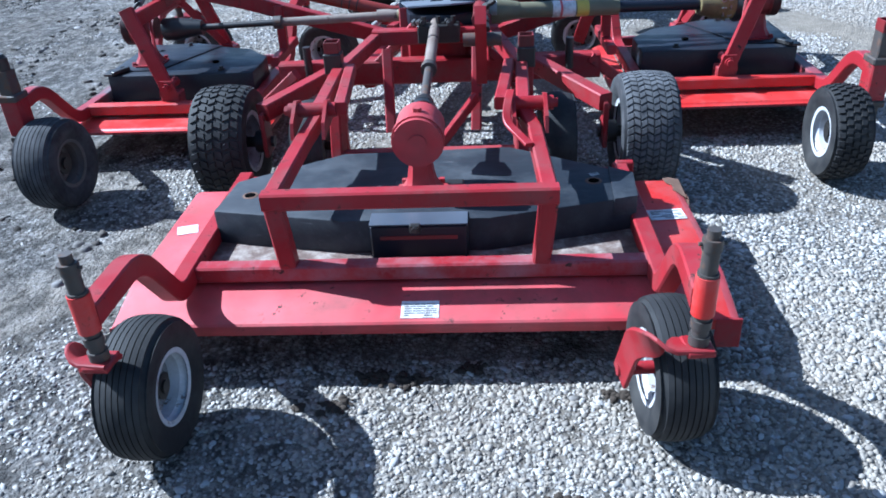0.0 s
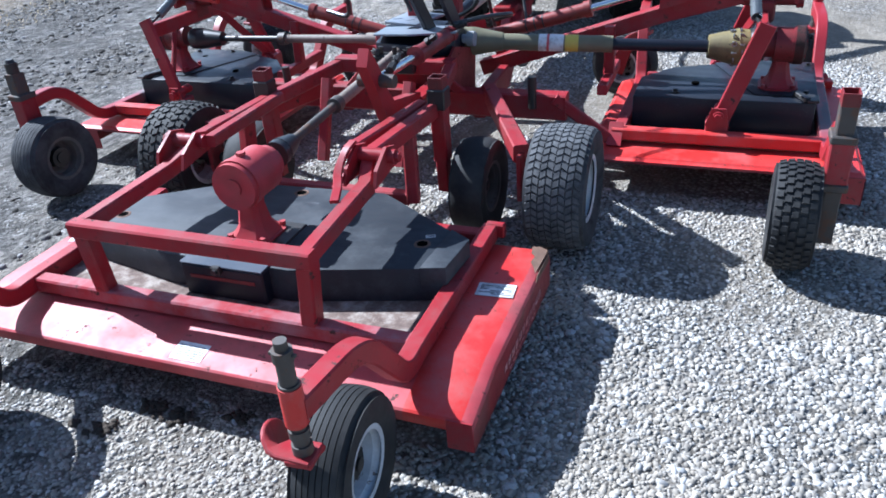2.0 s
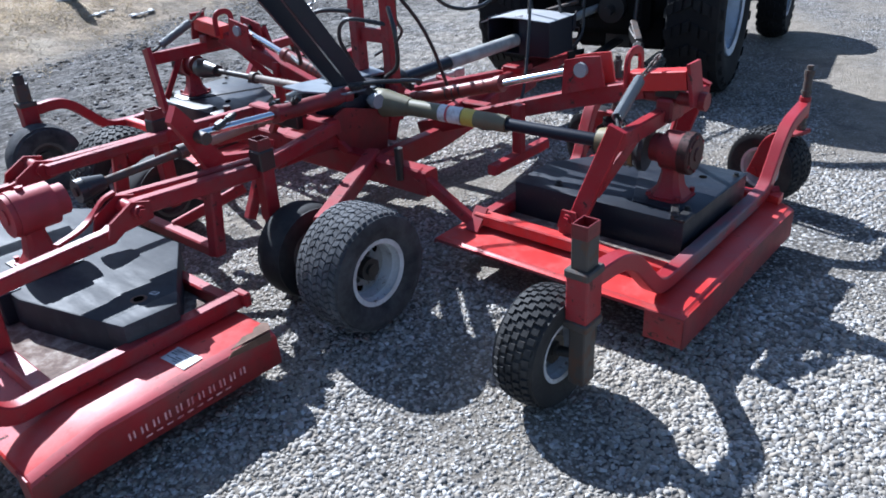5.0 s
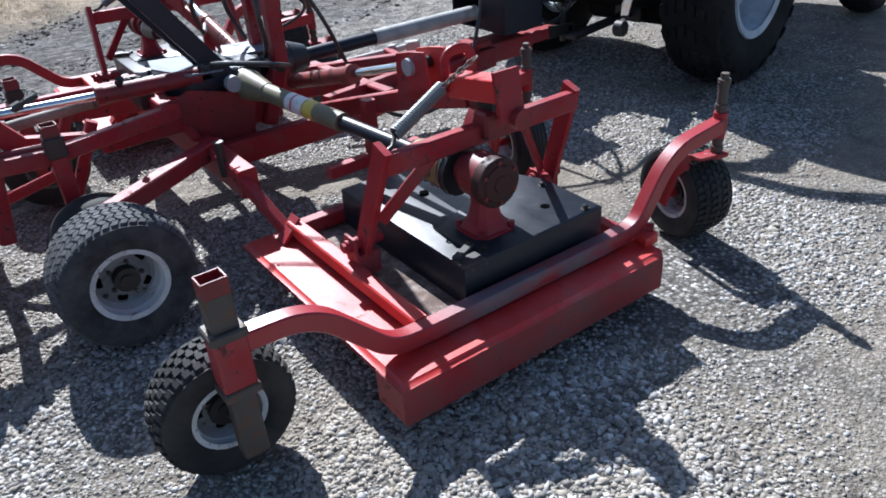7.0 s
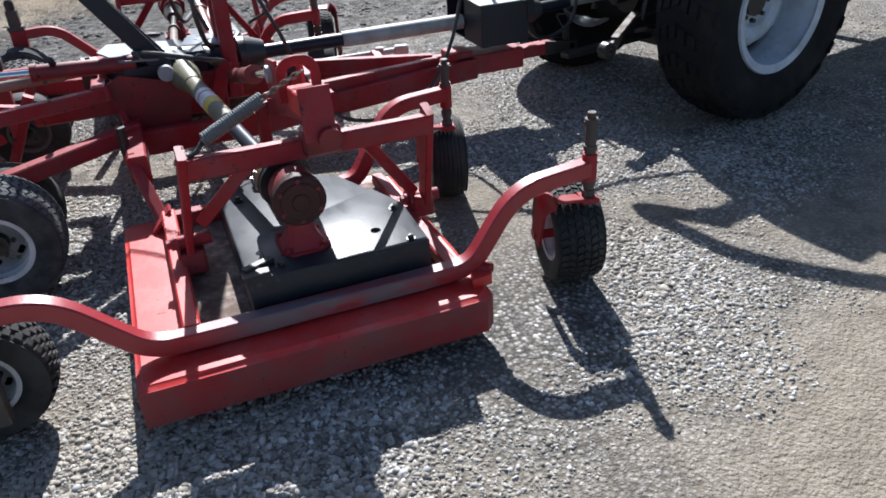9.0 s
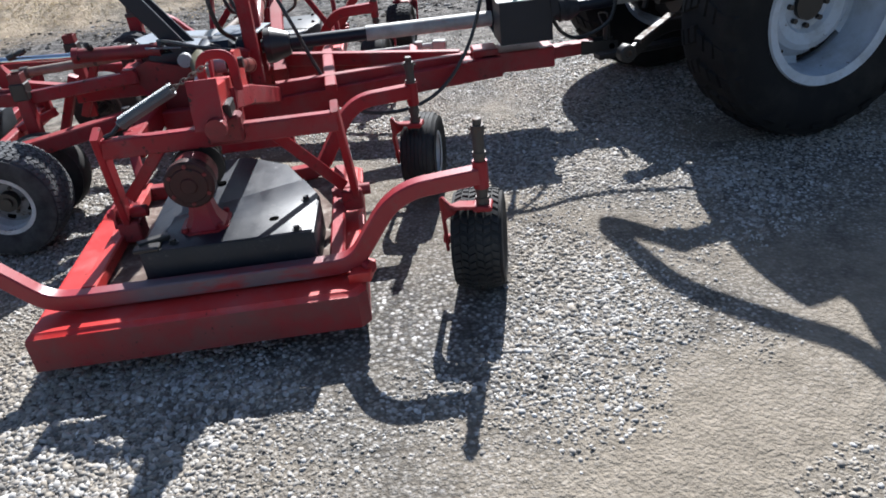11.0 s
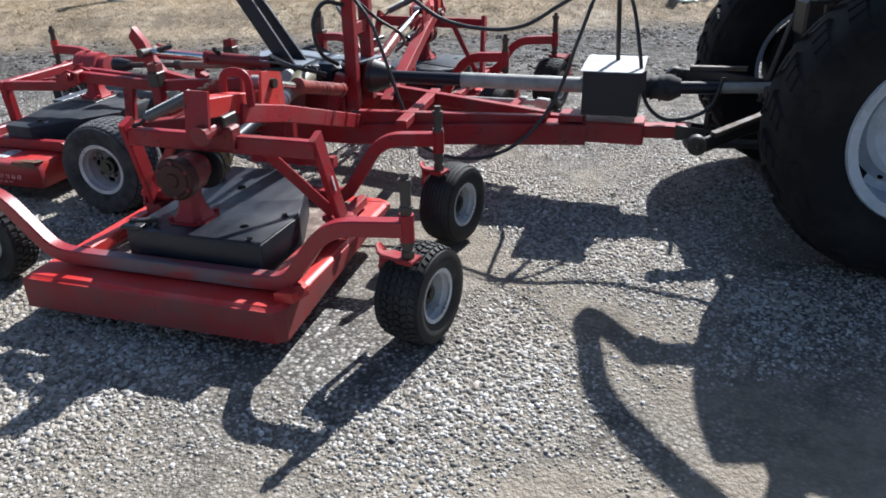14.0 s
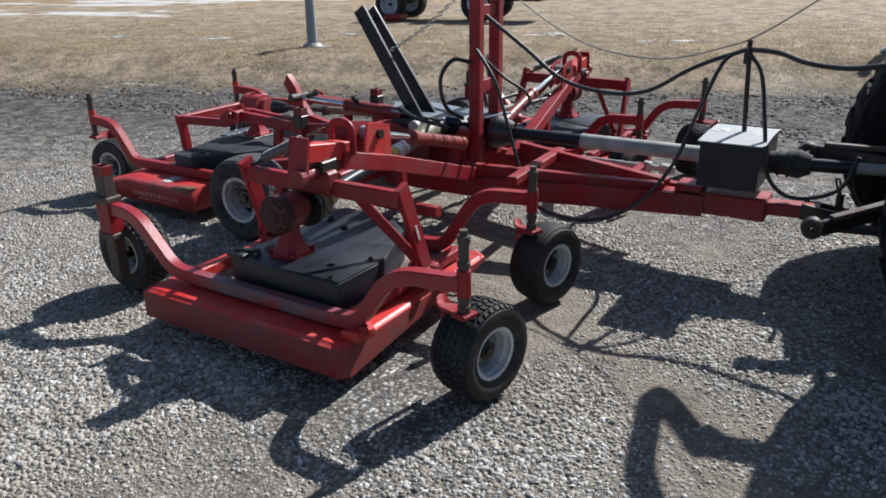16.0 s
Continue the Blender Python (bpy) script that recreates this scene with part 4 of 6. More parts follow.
    part("bolt", shift(rod((1.93, 2.765, 0.235), (1.955, 2.785, 0.235), 0.022), -W), RED, deck)
    bm = slab([(1.86, 2.742), (1.99, 2.70), (1.985, 2.775), (1.90, 2.80)], 0.195, 0.235, bevel=0.003)
    part("corner_gusset", shift(bm, -W), RED_BRIGHT, deck)
    MIRROR[0] = False
    return deck


wing(False)
wing(True)

# ---- main frame ----
main = thing("towed_mower", (0, 1.9, 0), "red tubular towing frame of the mower with a black stand", "implement frame")
F = V((0, 1.9, 0))


def f(*p):
    return V(p) - F


def fs(*pts):
    return [V(p) - F for p in pts]


part("cross_beam", tube(fs((-0.80, 1.72, 0.385), (0.80, 1.72, 0.385)), 0.08, 0.12, 0.008), RED, main, "red main crossbeam")
for s in (-1, 1):
    part("tongue_beam", tube(fs((s * 0.36, 1.76, 0.345), (s * 0.33, 2.30, 0.335), (s * 0.06, 3.58, 0.335)), 0.06, 0.115, 0.006), RED, main)
    part("tongue_brace", tube(fs((s * 0.30, 2.35, 0.425), (s * 0.04, 3.36, 0.385)), 0.055, 0.075), RED, main)
    part("axle_arm", tube(fs((s * 0.42, 1.74, 0.43), (s * 0.745, 1.12, 0.395)), 0.065, 0.075, 0.006), RED, main)
    part("axle_plate", shift(box((s * 0.745, 1.13, 0.30), (0.02, 0.11, 0.20), None, 0.004), -F), RED, main)
    part("axle", shift(rod((s * 0.72, 1.15, 0.25), (s * 0.95, 1.15, 0.25), 0.024), -F), DARK_STEEL, main)
    ax = part("wheel_hub", shift(rod((s * 0.76, 1.15, 0.25), (s * 0.80, 1.15, 0.25), 0.05), -F), DARK_STEEL, main)
    wheel(ax, 0.255, 0.245, 0.132, "diamond" if s > 0 else "turf", tuple(f(s * 0.915, 1.15, 0.253)), 0, RUBBER_DUSTY if s > 0 else RUBBER, None, 0.045)
    # rear deck carrier: column, arm and inner wheel
    part("column", tube(fs((s * 0.405, 1.13, 0.34), (s * 0.405, 1.13, 0.64)), 0.062, 0.062, 0.005, up=(0, 1, 0)), RED, main)
    bm = shift(box((s * 0.405, 1.13, 0.605), (0.075, 0.075, 0.085), None, 0.005), -F)
    part("column_collar", bm, DARK_STEEL, main, "greasy dark collar")
    part("column_head", shift(hollow((s * 0.405, 1.13, 0.671), 0.062, 0.062, 0.047), -F), RED_OILY, main, "open dark red tube end")
    # Black sheet that paints the shade down the open column.
    part("column_socket", shift(box((s * 0.405, 1.13, 0.649), (0.050, 0.050, 0.003), None, 0), -F), HOLE_SHADE, main)
    part("carrier_arm", tube(fs((s * 0.365, 0.56, 0.585), (s * 0.385, 1.10, 0.560), (s * 0.27, 1.66, 0.575)), 0.05, 0.062), RED, main)
    part("side_link", tube(fs((s * 0.285, 0.55, 0.60), (s * 0.335, 1.12, 0.575)), 0.045, 0.045), RED, main)
    part("carrier_leg", tube(fs((s * 0.365, 0.90, 0.56), (s * 0.375, 0.86, 0.27)), 0.05, 0.06), RED, main)
    part("slant_leg", tube(fs((s * 0.20, 1.32, 0.60), (s * 0.19, 1.16, 0.27)), 0.045, 0.045), RED, main)
    inner = part("wheel_leg", tube(fs((s * 0.405, 1.13, 0.20), (s * 0.405, 1.13, 0.345)), 0.05, 0.05, 0.005, up=(0, 1, 0)), RED, main)
    wheel(inner, 0.215, 0.15, 0.105, "plain", tuple(f(s * 0.545, 1.17, 0.215)), 0, None, DUSTY_RIM)
    part("inner_axle", shift(rod((s * 0.40, 1.15, 0.215), (s * 0.54, 1.17, 0.215), 0.02), -F), DARK_STEEL, main)
    part("diagonal", tube(fs((s * 0.10, 1.64, 0.62), (s * 0.30, 1.70, 0.43)), 0.03, 0.045), RED, main)
    part("stop_rod", shift(rod((s * 0.646, 1.68, 0.38), (s * 0.646, 1.68, 0.53), 0.020), -F), DARK_STEEL, main)
    part("bumper_bar", tube(fs((s * 0.907, 2.02, 0.365), (s * 0.90, 2.47, 0.365)), 0.05), RED, main)
    part("bumper_leg", tube(fs((s * 0.903, 2.24, 0.385), (s * 0.90, 2.245, 0.62)), 0.05, up=(0, 1, 0)), RED, main)
part("low_cross_tube", tube(fs((-0.36, 0.86, 0.285), (0.36, 0.86, 0.285)), 0.05), RED, main)
part("top_cross_tube", tube(fs((-0.30, 1.62, 0.58), (0.30, 1.62, 0.58)), 0.07, 0.07), RED, main)
part("mid_brace", tube(fs((0.03, 0.88, 0.30), (0.19, 1.16, 0.42)), 0.03, 0.045), RED, main)
# lift bracket for the rear deck
for x in (0.220,):
    bm = plate([(x, 0.855, 0.805), (x, 0.890, 0.865), (x, 0.955, 0.785), (x, 0.99, 0.70), (x, 1.06, 0.61), (x, 1.33, 0.555), (x, 1.33, 0.50), (x, 1.0, 0.53), (x, 0.945, 0.63), (x, 0.905, 0.72)], 0.044)
    part("lift_bracket", shift(bm, -F), RED, main, "red lift bracket plate")
part("lift_pin", shift(rod((0.15, 0.96, 0.722), (0.30, 0.96, 0.722), 0.026), -F), STEEL, main)
part("bracket_tube", tube(fs((0.22, 1.32, 0.50), (0.22, 1.70, 0.50)), 0.07), RED, main)
bm = rod((0.22, 0.96, 0.722), (0.22, 1.40, 0.700), 0.018)
part("piston_rod", shift(bm, -F), CHROME, main, "shiny chrome piston rod")
bm = rod((0.22, 1.36, 0.702), (0.22, 1.78, 0.682), 0.036)
rod((0.22, 1.36, 0.702), (0.22, 1.39, 0.7005), 0.041, bm)
rod((0.22, 1.75, 0.6835), (0.22, 1.80, 0.681), 0.040, bm)
part("cylinder", shift(bm, -F), RED_OILY, main, "dark red hydraulic cylinder")
# centre tower
for x in (-0.16, 0.16):
    part("tower_post", tube(fs((x, 1.80, 0.36), (x, 1.86, 0.66)), 0.06, 0.07), RED, main)
    part("tower_post", tube(fs((x, 2.10, 0.36), (x, 2.20, 0.62)), 0.06, 0.07), RED, main)
part("tower_plate", shift(box((0.0, 1.98, 0.47), (0.30, 0.42, 0.20), None, 0.01), -F), RED, main)
bm = box((0, 2.02, 0.58), (0.26, 0.26, 0.17), None, 0.03)
rod((-0.20, 1.995, 0.60), (0.20, 1.995, 0.60), 0.07, bm, 20)
rod((0, 1.86, 0.62), (0, 2.22, 0.57), 0.075, bm, 20)
part("splitter_gearbox", shift(bm, -F), BLACK_PLAIN, main, "black splitter gearbox")
bm = plate([(-0.19, 1.965, 0.665), (-0.13, 1.685, 0.700), (0.08, 1.64, 0.715), (0.27, 1.74, 0.705), (0.22, 1.98, 0.675)], 0.008)
part("guard_plate", shift(bm, -F), PLATE_GREY, main, "grey sheet guard over the gearbox")
bm = slab([(-0.18, 1.97), (-0.125, 1.69), (0.08, 1.64), (0.26, 1.74), (0.22, 1.98)], 0.60, 0.665, bevel=0.004)
part("guard_box", shift(bm, -F), BLACK_PLAIN, main)
bm = slab([(-0.25, 2.08), (-0.05, 2.02), (0.02, 2.26), (-0.20, 2.32)], 0.655, 0.668, bevel=0.002)
for p in ((-0.20, 2.14), (-0.12, 2.12), (-0.15, 2.23), (-0.07, 2.20)):
    box((*p, 0.669), (0.045, 0.02, 0.002), bm, 0.0, (0, 0, 30))
part("valve_plate", shift(bm, -F), PLATE_GREY, main, "light grey plate with black marks")
bm = plate([(0.262, 1.62, 0.60), (0.262, 1.72, 0.645), (0.262, 2.02, 0.56), (0.262, 1.98, 0.36), (0.262, 1.74, 0.38)], 0.012)
part("side_plate", shift(bm, -F), RED_OILY, main, "dark greasy red side plate of the tower")
# black parking stand: two flat bars
for x, tip in ((0.20, (0.185, 1.475, 1.285)), (0.055, (0.05, 1.455, 1.270))):
    b = V(tip)
    a = V((x + 0.03, 1.95, 0.60))
    part("stand_bar", sweep(bmesh.new(), [a - F, b - F], rect(0.022, 0.085, 0.003, 1), (0, 1, 0.4)), BLACK_PLAIN, main, "black flat bar of the stand")
bm = rod((0.0, 1.92, 0.63), (0.27, 1.92, 0.63), 0.022)
rod((0.265, 1.92, 0.63), (0.30, 1.92, 0.63), 0.036, bm, 18)
part("stand_pin", shift(bm, -F), PIN_GREY, main, "grey pin head")
part("stand_tie", shift(rod((0.04, 1.49, 1.22), (0.21, 1.49, 1.22), 0.012), -F), BLACK_PLAIN, main)
# hydraulic fittings round the middle
for p, d in (((0.20, 1.80, 0.700), (0.10, 0.02, 0.03)), ((0.30, 2.16, 0.640), (0.02, -0.09, 0.06)), ((-0.10, 1.62, 0.640), (0.05, -0.08, 0.02)), ((0.06, 1.60, 0.645), (0.02, -0.09, 0.01)), ((0.24, 1.05, 0.735), (0.0, 0.10, 0.03)), ((0.235, 1.46, 0.735), (0.05, 0.0, 0.03))):
    a, d = V(p), V(d)
    bm = rod(a, a + d, 0.011, None, 10)
    rod(a, a + d * 0.35, 0.018, bm, 6)
    rod(a + d * 0.55, a + d * 0.85, 0.016, bm, 6)
    part("hose_fitting", shift(bm, -F), DARK_STEEL, main, "greasy steel hose fitting")
bm = box((0.02, 1.585, 0.60), (0.20, 0.07, 0.085), None, 0.006)
for x in (-0.05, 0.02, 0.09):
    rod((x, 1.585, 0.635), (x, 1.585, 0.675), 0.012, bm, 8)
part("valve_block", shift(bm, -F), DARK_STEEL, main, "greasy valve block")
# mast
for x in (-0.14, 0.095):
    part("mast_post", tube(fs((x, 2.235, 0.42), (x, 2.24, 1.75)), 0.058, 0.07, 0.005, up=(0, 1, 0)), RED, main)
for z in (0.86, 1.28, 1.72):
    part("mast_rung", shift(box((-0.022, 2.24, z), (0.20, 0.03, 0.07), None, 0.004), -F), RED, main)
# tongue head
part("tongue", tube(fs((0, 3.36, 0.350), (0, 3.80, 0.355), (0, 4.13, 0.370)), 0.09, 0.065, 0.005), RED, main, "red drawbar tongue")
part("tongue_box", shift(box((-0.02, 3.68, 0.350), (0.19, 0.42, 0.115), None, 0.006), -F), RED, main)
part("tongue_step", shift(box((0, 3.50, 0.41), (0.15, 0.14, 0.05), None, 0.006), -F), RED, main)
bm = plate([(-0.045, 4.05, 0.41), (-0.045, 4.26, 0.39), (-0.045, 4.26, 0.34), (-0.045, 4.05, 0.33)], 0.016)
plate([(0.045, 4.05, 0.41), (0.045, 4.26, 0.39), (0.045, 4.26, 0.34), (0.045, 4.05, 0.33)], 0.016, bm)
part("hitch_clevis", shift(bm, -F), DARK_STEEL, main)
part("hitch_pin", shift(rod((0, 4.21, 0.28), (0, 4.21, 0.47), 0.018), -F), DARK_STEEL, main)
loop = fillet([f(-0.02, 4.20, 0.465), f(-0.055, 4.17, 0.535), f(0.045, 4.20, 0.555), f(0.02, 4.21, 0.465)], 0.03, 4)
part("pin_loop", pipe(loop, 0.005, 8), DARK_STEEL, main)
# Clevis holes drawn as black discs, their shade in the colour.
for x in (-0.055, 0.055):
    part("clevis_hole", shift(rod((x - 0.001, 4.225, 0.365), (x + 0.001, 4.225, 0.365), 0.016), -F), HOLE_SHADE, main)
part("tongue_jack", shift(rod((-0.48, 2.72, 0.355), (-0.335, 3.24, 0.392), 0.018), -F), GREY_TUBE, main, "pale steel jack tube laid along the tongue")
part("jack_end", shift(box((-0.326, 3.275, 0.394), (0.055, 0.085, 0.055), None, 0.008, (0, 0, -15)), -F), GREY_TUBE, main)
part("jack_collar", shift(box((-0.360, 3.15, 0.394), (0.045, 0.05, 0.05), None, 0.006, (0, 0, -15)), -F), GREY_TUBE, main)
part("jack_bracket", tube(fs((-0.30, 2.90, 0.345), (-0.43, 2.90, 0.36)), 0.05, 0.03), RED, main)
part("jack_bracket", tube(fs((-0.13, 3.10, 0.375), (-0.365, 3.12, 0.392)), 0.05, 0.03), RED, main)
part("cross_tube", tube(fs((-0.33, 2.60, 0.425), (0.42, 2.64, 0.425)), 0.062, 0.050), RED, main, "red tube across the tongue beams")
# box over the driveline carrier, with the hose post
bm = bmesh.new()
for c, d in (((0.197, 3.71, 0.592), (0.006, 0.285, 0.225)), ((-0.287, 3.71, 0.592), (0.006, 0.285, 0.225)), ((-0.045, 3.850, 0.592), (0.478, 0.006, 0.225)), ((-0.045, 3.71, 0.482), (0.478, 0.274, 0.006)), ((0.08, 3.571, 0.592), (0.228, 0.006, 0.225))):
    box(c, d, bm, 0.001)
plate([(0.203, 3.845, 0.60), (0.203, 3.885, 0.62), (0.203, 3.885, 0.725), (0.203, 3.845, 0.70)], 0.006, bm)
part("driveline_box", shift(bm, -F), BLACK_PLAIN, main, "black sheet-steel box over the driveline, open to the rear")
rows = []
bm = bmesh.new()
for x, z in ((-0.335, 0.672), (-0.26, 0.704), (-0.16, 0.718), (0.0, 0.719), (0.205, 0.709)):
    rows.append([bm.verts.new((x, y, z + h)) for y, h in ((3.555, 0.0), (3.868, 0.0), (3.868, -0.005), (3.555, -0.005))])
for r0, r1 in zip(rows, rows[1:]):
    for k in range(4):
        bm.faces.new((r0[k], r0[(k + 1) % 4], r1[(k + 1) % 4], r1[k]))
bm.faces.new(rows[0]), bm.faces.new(rows[-1][::-1])
part("box_lid", shift(bm, -F), PIN_GREY, main, "bare bluish grey lid with a bent edge")
decal(main, f(-0.09, 3.575, 0.7205), (0.085, 0, 0.0), (0, 0.075, 0))
part("hose_post", shift(rod((-0.06, 3.72, 0.70), (-0.02, 3.70, 1.175), 0.012), -F), DARK_STEEL, main)
part("hose_clamp", shift(rod((-0.02, 3.70, 1.06), (-0.02, 3.70, 1.135), 0.020), -F), DARK_STEEL, main)

# ---- wing lift arms, one on each side, and their springs ----


def lift_arm(s):
    arm = thing("lift_arm", (s * 0.25, 2.2, 0), "red box-section lift arm with a hydraulic cylinder", "lift arm", "wing lift arms")
    off = V((s * 0.25, 2.2, 0))
    sh = V((0.05, -0.10, 0)) if s < 0 else V((0, 0, 0))

    def g(x, y, z):
        return V((s * x, y, z)) + sh * min(1.0, x / 1.6) + (V((0.038, 0, 0.023)) * min(1.0, max(0.0, (x - 0.3) / 0.75)) if s > 0 else V((0, 0, 0))) - off

    part("beam", tube([g(0.20, 2.335, 0.365), g(1.12, 2.335, 0.645), g(1.46, 2.33, 0.735)], 0.075, 0.078, 0.004), RED, arm, "red box-section beam")
    # Sunlight on the channel is put into its brighter red.
    part("channel", tube([g(1.40, 2.31, 0.765), g(1.660, 2.307, 0.805)], 0.085, 0.078, 0.004), RED_BRIGHT, arm, "bright red channel end")
    for dy in (-0.045, 0.045):
        bm = plate([g(1.09, 2.305 + dy, 0.675), g(1.30, 2.31 + dy, 0.735), g(1.272, 2.31 + dy, 0.862), g(1.20, 2.305 + dy, 0.852), g(1.10, 2.305 + dy, 0.828)], 0.012)
        # The right arm's sun-facing ear takes the lit red, the others plain red.
        part("ear", bm, RED_BRIGHT if s > 0 and dy > 0 else RED, arm)
    part("pin", rod(g(1.19, 2.238, 0.797), g(1.19, 2.31, 0.797), 0.032), PIN_GREY, arm, "grey pin head")
    part("pin_end", rod(g(1.19, 2.31, 0.797), g(1.19, 2.375, 0.797), 0.022), DARK_STEEL, arm)
    part("piston_rod", rod(g(0.775, 2.25, 0.690), g(1.19, 2.30, 0.797), 0.017), CHROME, arm, "shiny chrome piston rod")
    c, e = g(0.262, 2.228, 0.560), g(0.775, 2.25, 0.690)
    bm = rod(c, e, 0.035)
    rod(c + (e - c) * 0.95, c + (e - c) * 1.01, 0.041, bm)
    rod(c - (e - c) * 0.03, c + (e - c) * 0.05, 0.039, bm)
    part("cylinder", bm, CYL_BROWN, arm, "brownish red hydraulic cylinder")
    for t in (0.40, 0.48, 0.56):
        part("clamp_band", rod(c + (e - c) * t, c + (e - c) * (t + 0.012), 0.0365), HOSE, arm)
    loop = fillet([g(1.405, 2.255, 0.75), g(1.405, 2.255, 0.890), g(1.405, 2.375, 0.890), g(1.405, 2.375, 0.75)], 0.055, 6)
    part("loop", sweep(bmesh.new(), loop, rect(0.034, 0.016, 0.004, 1), (1, 0, 0)), RED, arm)
    bm = plate([g(1.695, 2.256, 0.705), g(1.695, 2.358, 0.705), g(1.664, 2.358, 0.872), g(1.664, 2.256, 0.872)], 0.016)
    part("end_cap", bm, RED, arm)
    bm = box(g(1.56, 2.335, 0.735), (0.10, 0.07, 0.05), None, 0.006)
    part("saddle", bm, DARK_STEEL, arm)
    # helper spring
    sp = thing("coil_spring", tuple(V((s * 1.54, 1.97, 0)) + sh), "dull grey coil spring hooked by chain links", "spring", "wing springs")
    so = V(sp.location)

    def q(x, y, z):
        return V((s * x, y, z)) + sh - so

    p0, p1, p2 = q(1.566, 1.958, 0.738), q(1.545, 2.168, 0.835), q(1.555, 2.305, 0.905)
    d = p1 - p0
    e1 = d.orthogonal().normalized()
    e2 = d.normalized().cross(e1)
    turns, n = 26, 26 * 12
    coil = [p0 + d * (i / n) + (e1 * math.cos(2 * math.pi * turns * i / n) + e2 * math.sin(2 * math.pi * turns * i / n)) * 0.0200 for i in range(n + 1)]
    part("coil", pipe(coil, 0.0046, 8), SPRING, sp)
    d = (p2 - p1).normalized()
    for i in range(8):
        c = p1 + (p2 - p1) * (0.05 + 0.13 * i)
        side = d.cross(V((0, 0, 1)) if i % 2 else V((0.8, 0.3, 0.5))).normalized()
        oval = [c + d * 0.0145 * math.cos(t) + side * 0.008 * math.sin(t) for t in (math.pi * j / 6 for j in range(13))]
        part("link", pipe(oval, 0.0032, 8), RUSTY_GREY, sp, "rusty chain link")
    part("hook", pipe([q(1.600, 1.90, 0.705), q(1.590, 1.93, 0.712), p0], 0.008, 10), DARK_STEEL, sp)
    return arm


lift_arm(1)
lift_arm(-1)

# ---- drive shafts ----


def shaft(label, a, b, r, stages, cones):
    """A guarded drive shaft: stages are (from, to, radius factor, material), cones (at, radius, length, material)."""
    a, b = V(a), V(b)
    mid = V((a.x, a.y, 0))
    sft = thing("drive_shaft", tuple(mid), label, "drive shaft", "drive shafts")
    d = b - a
    for t0, t1, q, m in stages:
        part("guard_tube", rod(a + d * t0 - mid, a + d * t1 - mid, r * q, None, 20), m, sft)
    for t0, q, ln, m in cones:
        u = d.normalized() * ln
        p = a + d * t0 - mid
        bm = rod(p, p + u, r * q, None, 20, r * q * 0.62)
        rod(p - u * 0.35, p, r * q * 0.97, bm, 20)
        part("guard_cone", bm, m, sft)
    return sft


for s in (1, -1):
    a = (s * 0.18, 1.99, 0.600)
    b = (s * 1.585, 2.195 - (0.10 if s < 0 else 0), 0.545)
    if s > 0:
        st = [(0.0, 0.54, 1.0, OLIVE), (0.54, 0.86, 0.72, BLACK_PLAIN)]
        sft = shaft("olive and black guarded drive shaft to the side deck", a, b, 0.040, st, [(0.06, 1.75, 0.15, OLIVE), (0.94, 2.15, -0.13, OLIVE_DIRTY), (0.99, 2.40, -0.06, HOSE)])
        mid = V((a[0], a[1], 0))
        for t0, t1, m in ((0.29, 0.375, LABEL), (0.38, 0.425, YELLOW_LABEL)):
            d = V(b) - V(a)
            part("label", rod(V(a) + d * t0 - mid, V(a) + d * t1 - mid, 0.0412, None, 20), m, sft, "printed label round the guard")
        d = V(b) - V(a)
        part("print_band", rod(V(a) + d * 0.318 - mid, V(a) + d * 0.326 - mid, 0.0418, None, 20), RED_INK, sft)
    else:
        st = [(0.0, 0.10, 0.9, RUSTY_GREY), (0.08, 0.48, 0.62, RUSTY_GREY), (0.47, 0.50, 0.95, STEEL), (0.50, 0.90, 0.46, DARK_STEEL)]
        shaft("dirty drive shaft to the side deck with a black boot", a, b, 0.036, st, [(0.90, 1.7, -0.16, HOSE), (0.0, 1.2, 0.05, OLIVE_DIRTY)])
shaft("greasy bare drive shaft to the rear deck", (0.01, 0.52, 0.580), (0.0, 1.74, 0.630), 0.027, [(0.0, 0.95, 0.66, STEEL), (0.40, 0.97, 0.90, RUSTY_GREY), (0.38, 0.415, 1.2, STEEL), (0.70, 0.715, 1.0, STEEL)], [(0.03, 1.85, 0.085, HOSE), (0.98, 1.2, -0.06, OLIVE)])
shaft("guarded driveline in black and grey towards the tractor", (-0.03, 2.27, 0.580), (-0.06, 3.56, 0.575), 0.042, [(0.0, 0.45, 0.86, BLACK_PLAIN), (0.45, 1.0, 1.0, GREY_TUBE)], [(0.045, 2.35, 0.10, HOSE)])
shaft("dark driveline stub from the box to the tractor", (-0.06, 3.86, 0.575), (-0.06, 4.62, 0.61), 0.042, [(0.0, 0.05, 1.35, RUBBER_DUSTY), (0.05, 0.065, 1.55, RUBBER_DUSTY), (0.065, 0.11, 1.42, RUBBER_DUSTY), (0.11, 0.125, 1.7, RUBBER_DUSTY), (0.125, 0.17, 1.6, RUBBER_DUSTY), (0.10, 0.52, 0.80, BLACK_PLAIN), (0.52, 1.0, 0.68, GREY_TUBE)], [(0.18, 1.75, 0.06, RUBBER_DUSTY)])

# ---- hoses, rope and chain ----
wrap = thing("safety_chain", (1.50, 2.18, 0), "short bright chain wrapped round a drive shaft guard", "chain")
d = (V((1.585, 2.195, 0.545)) - V((0.18, 1.99, 0.600))).normalized()
e1 = d.orthogonal().normalized()
e2 = d.cross(e1)
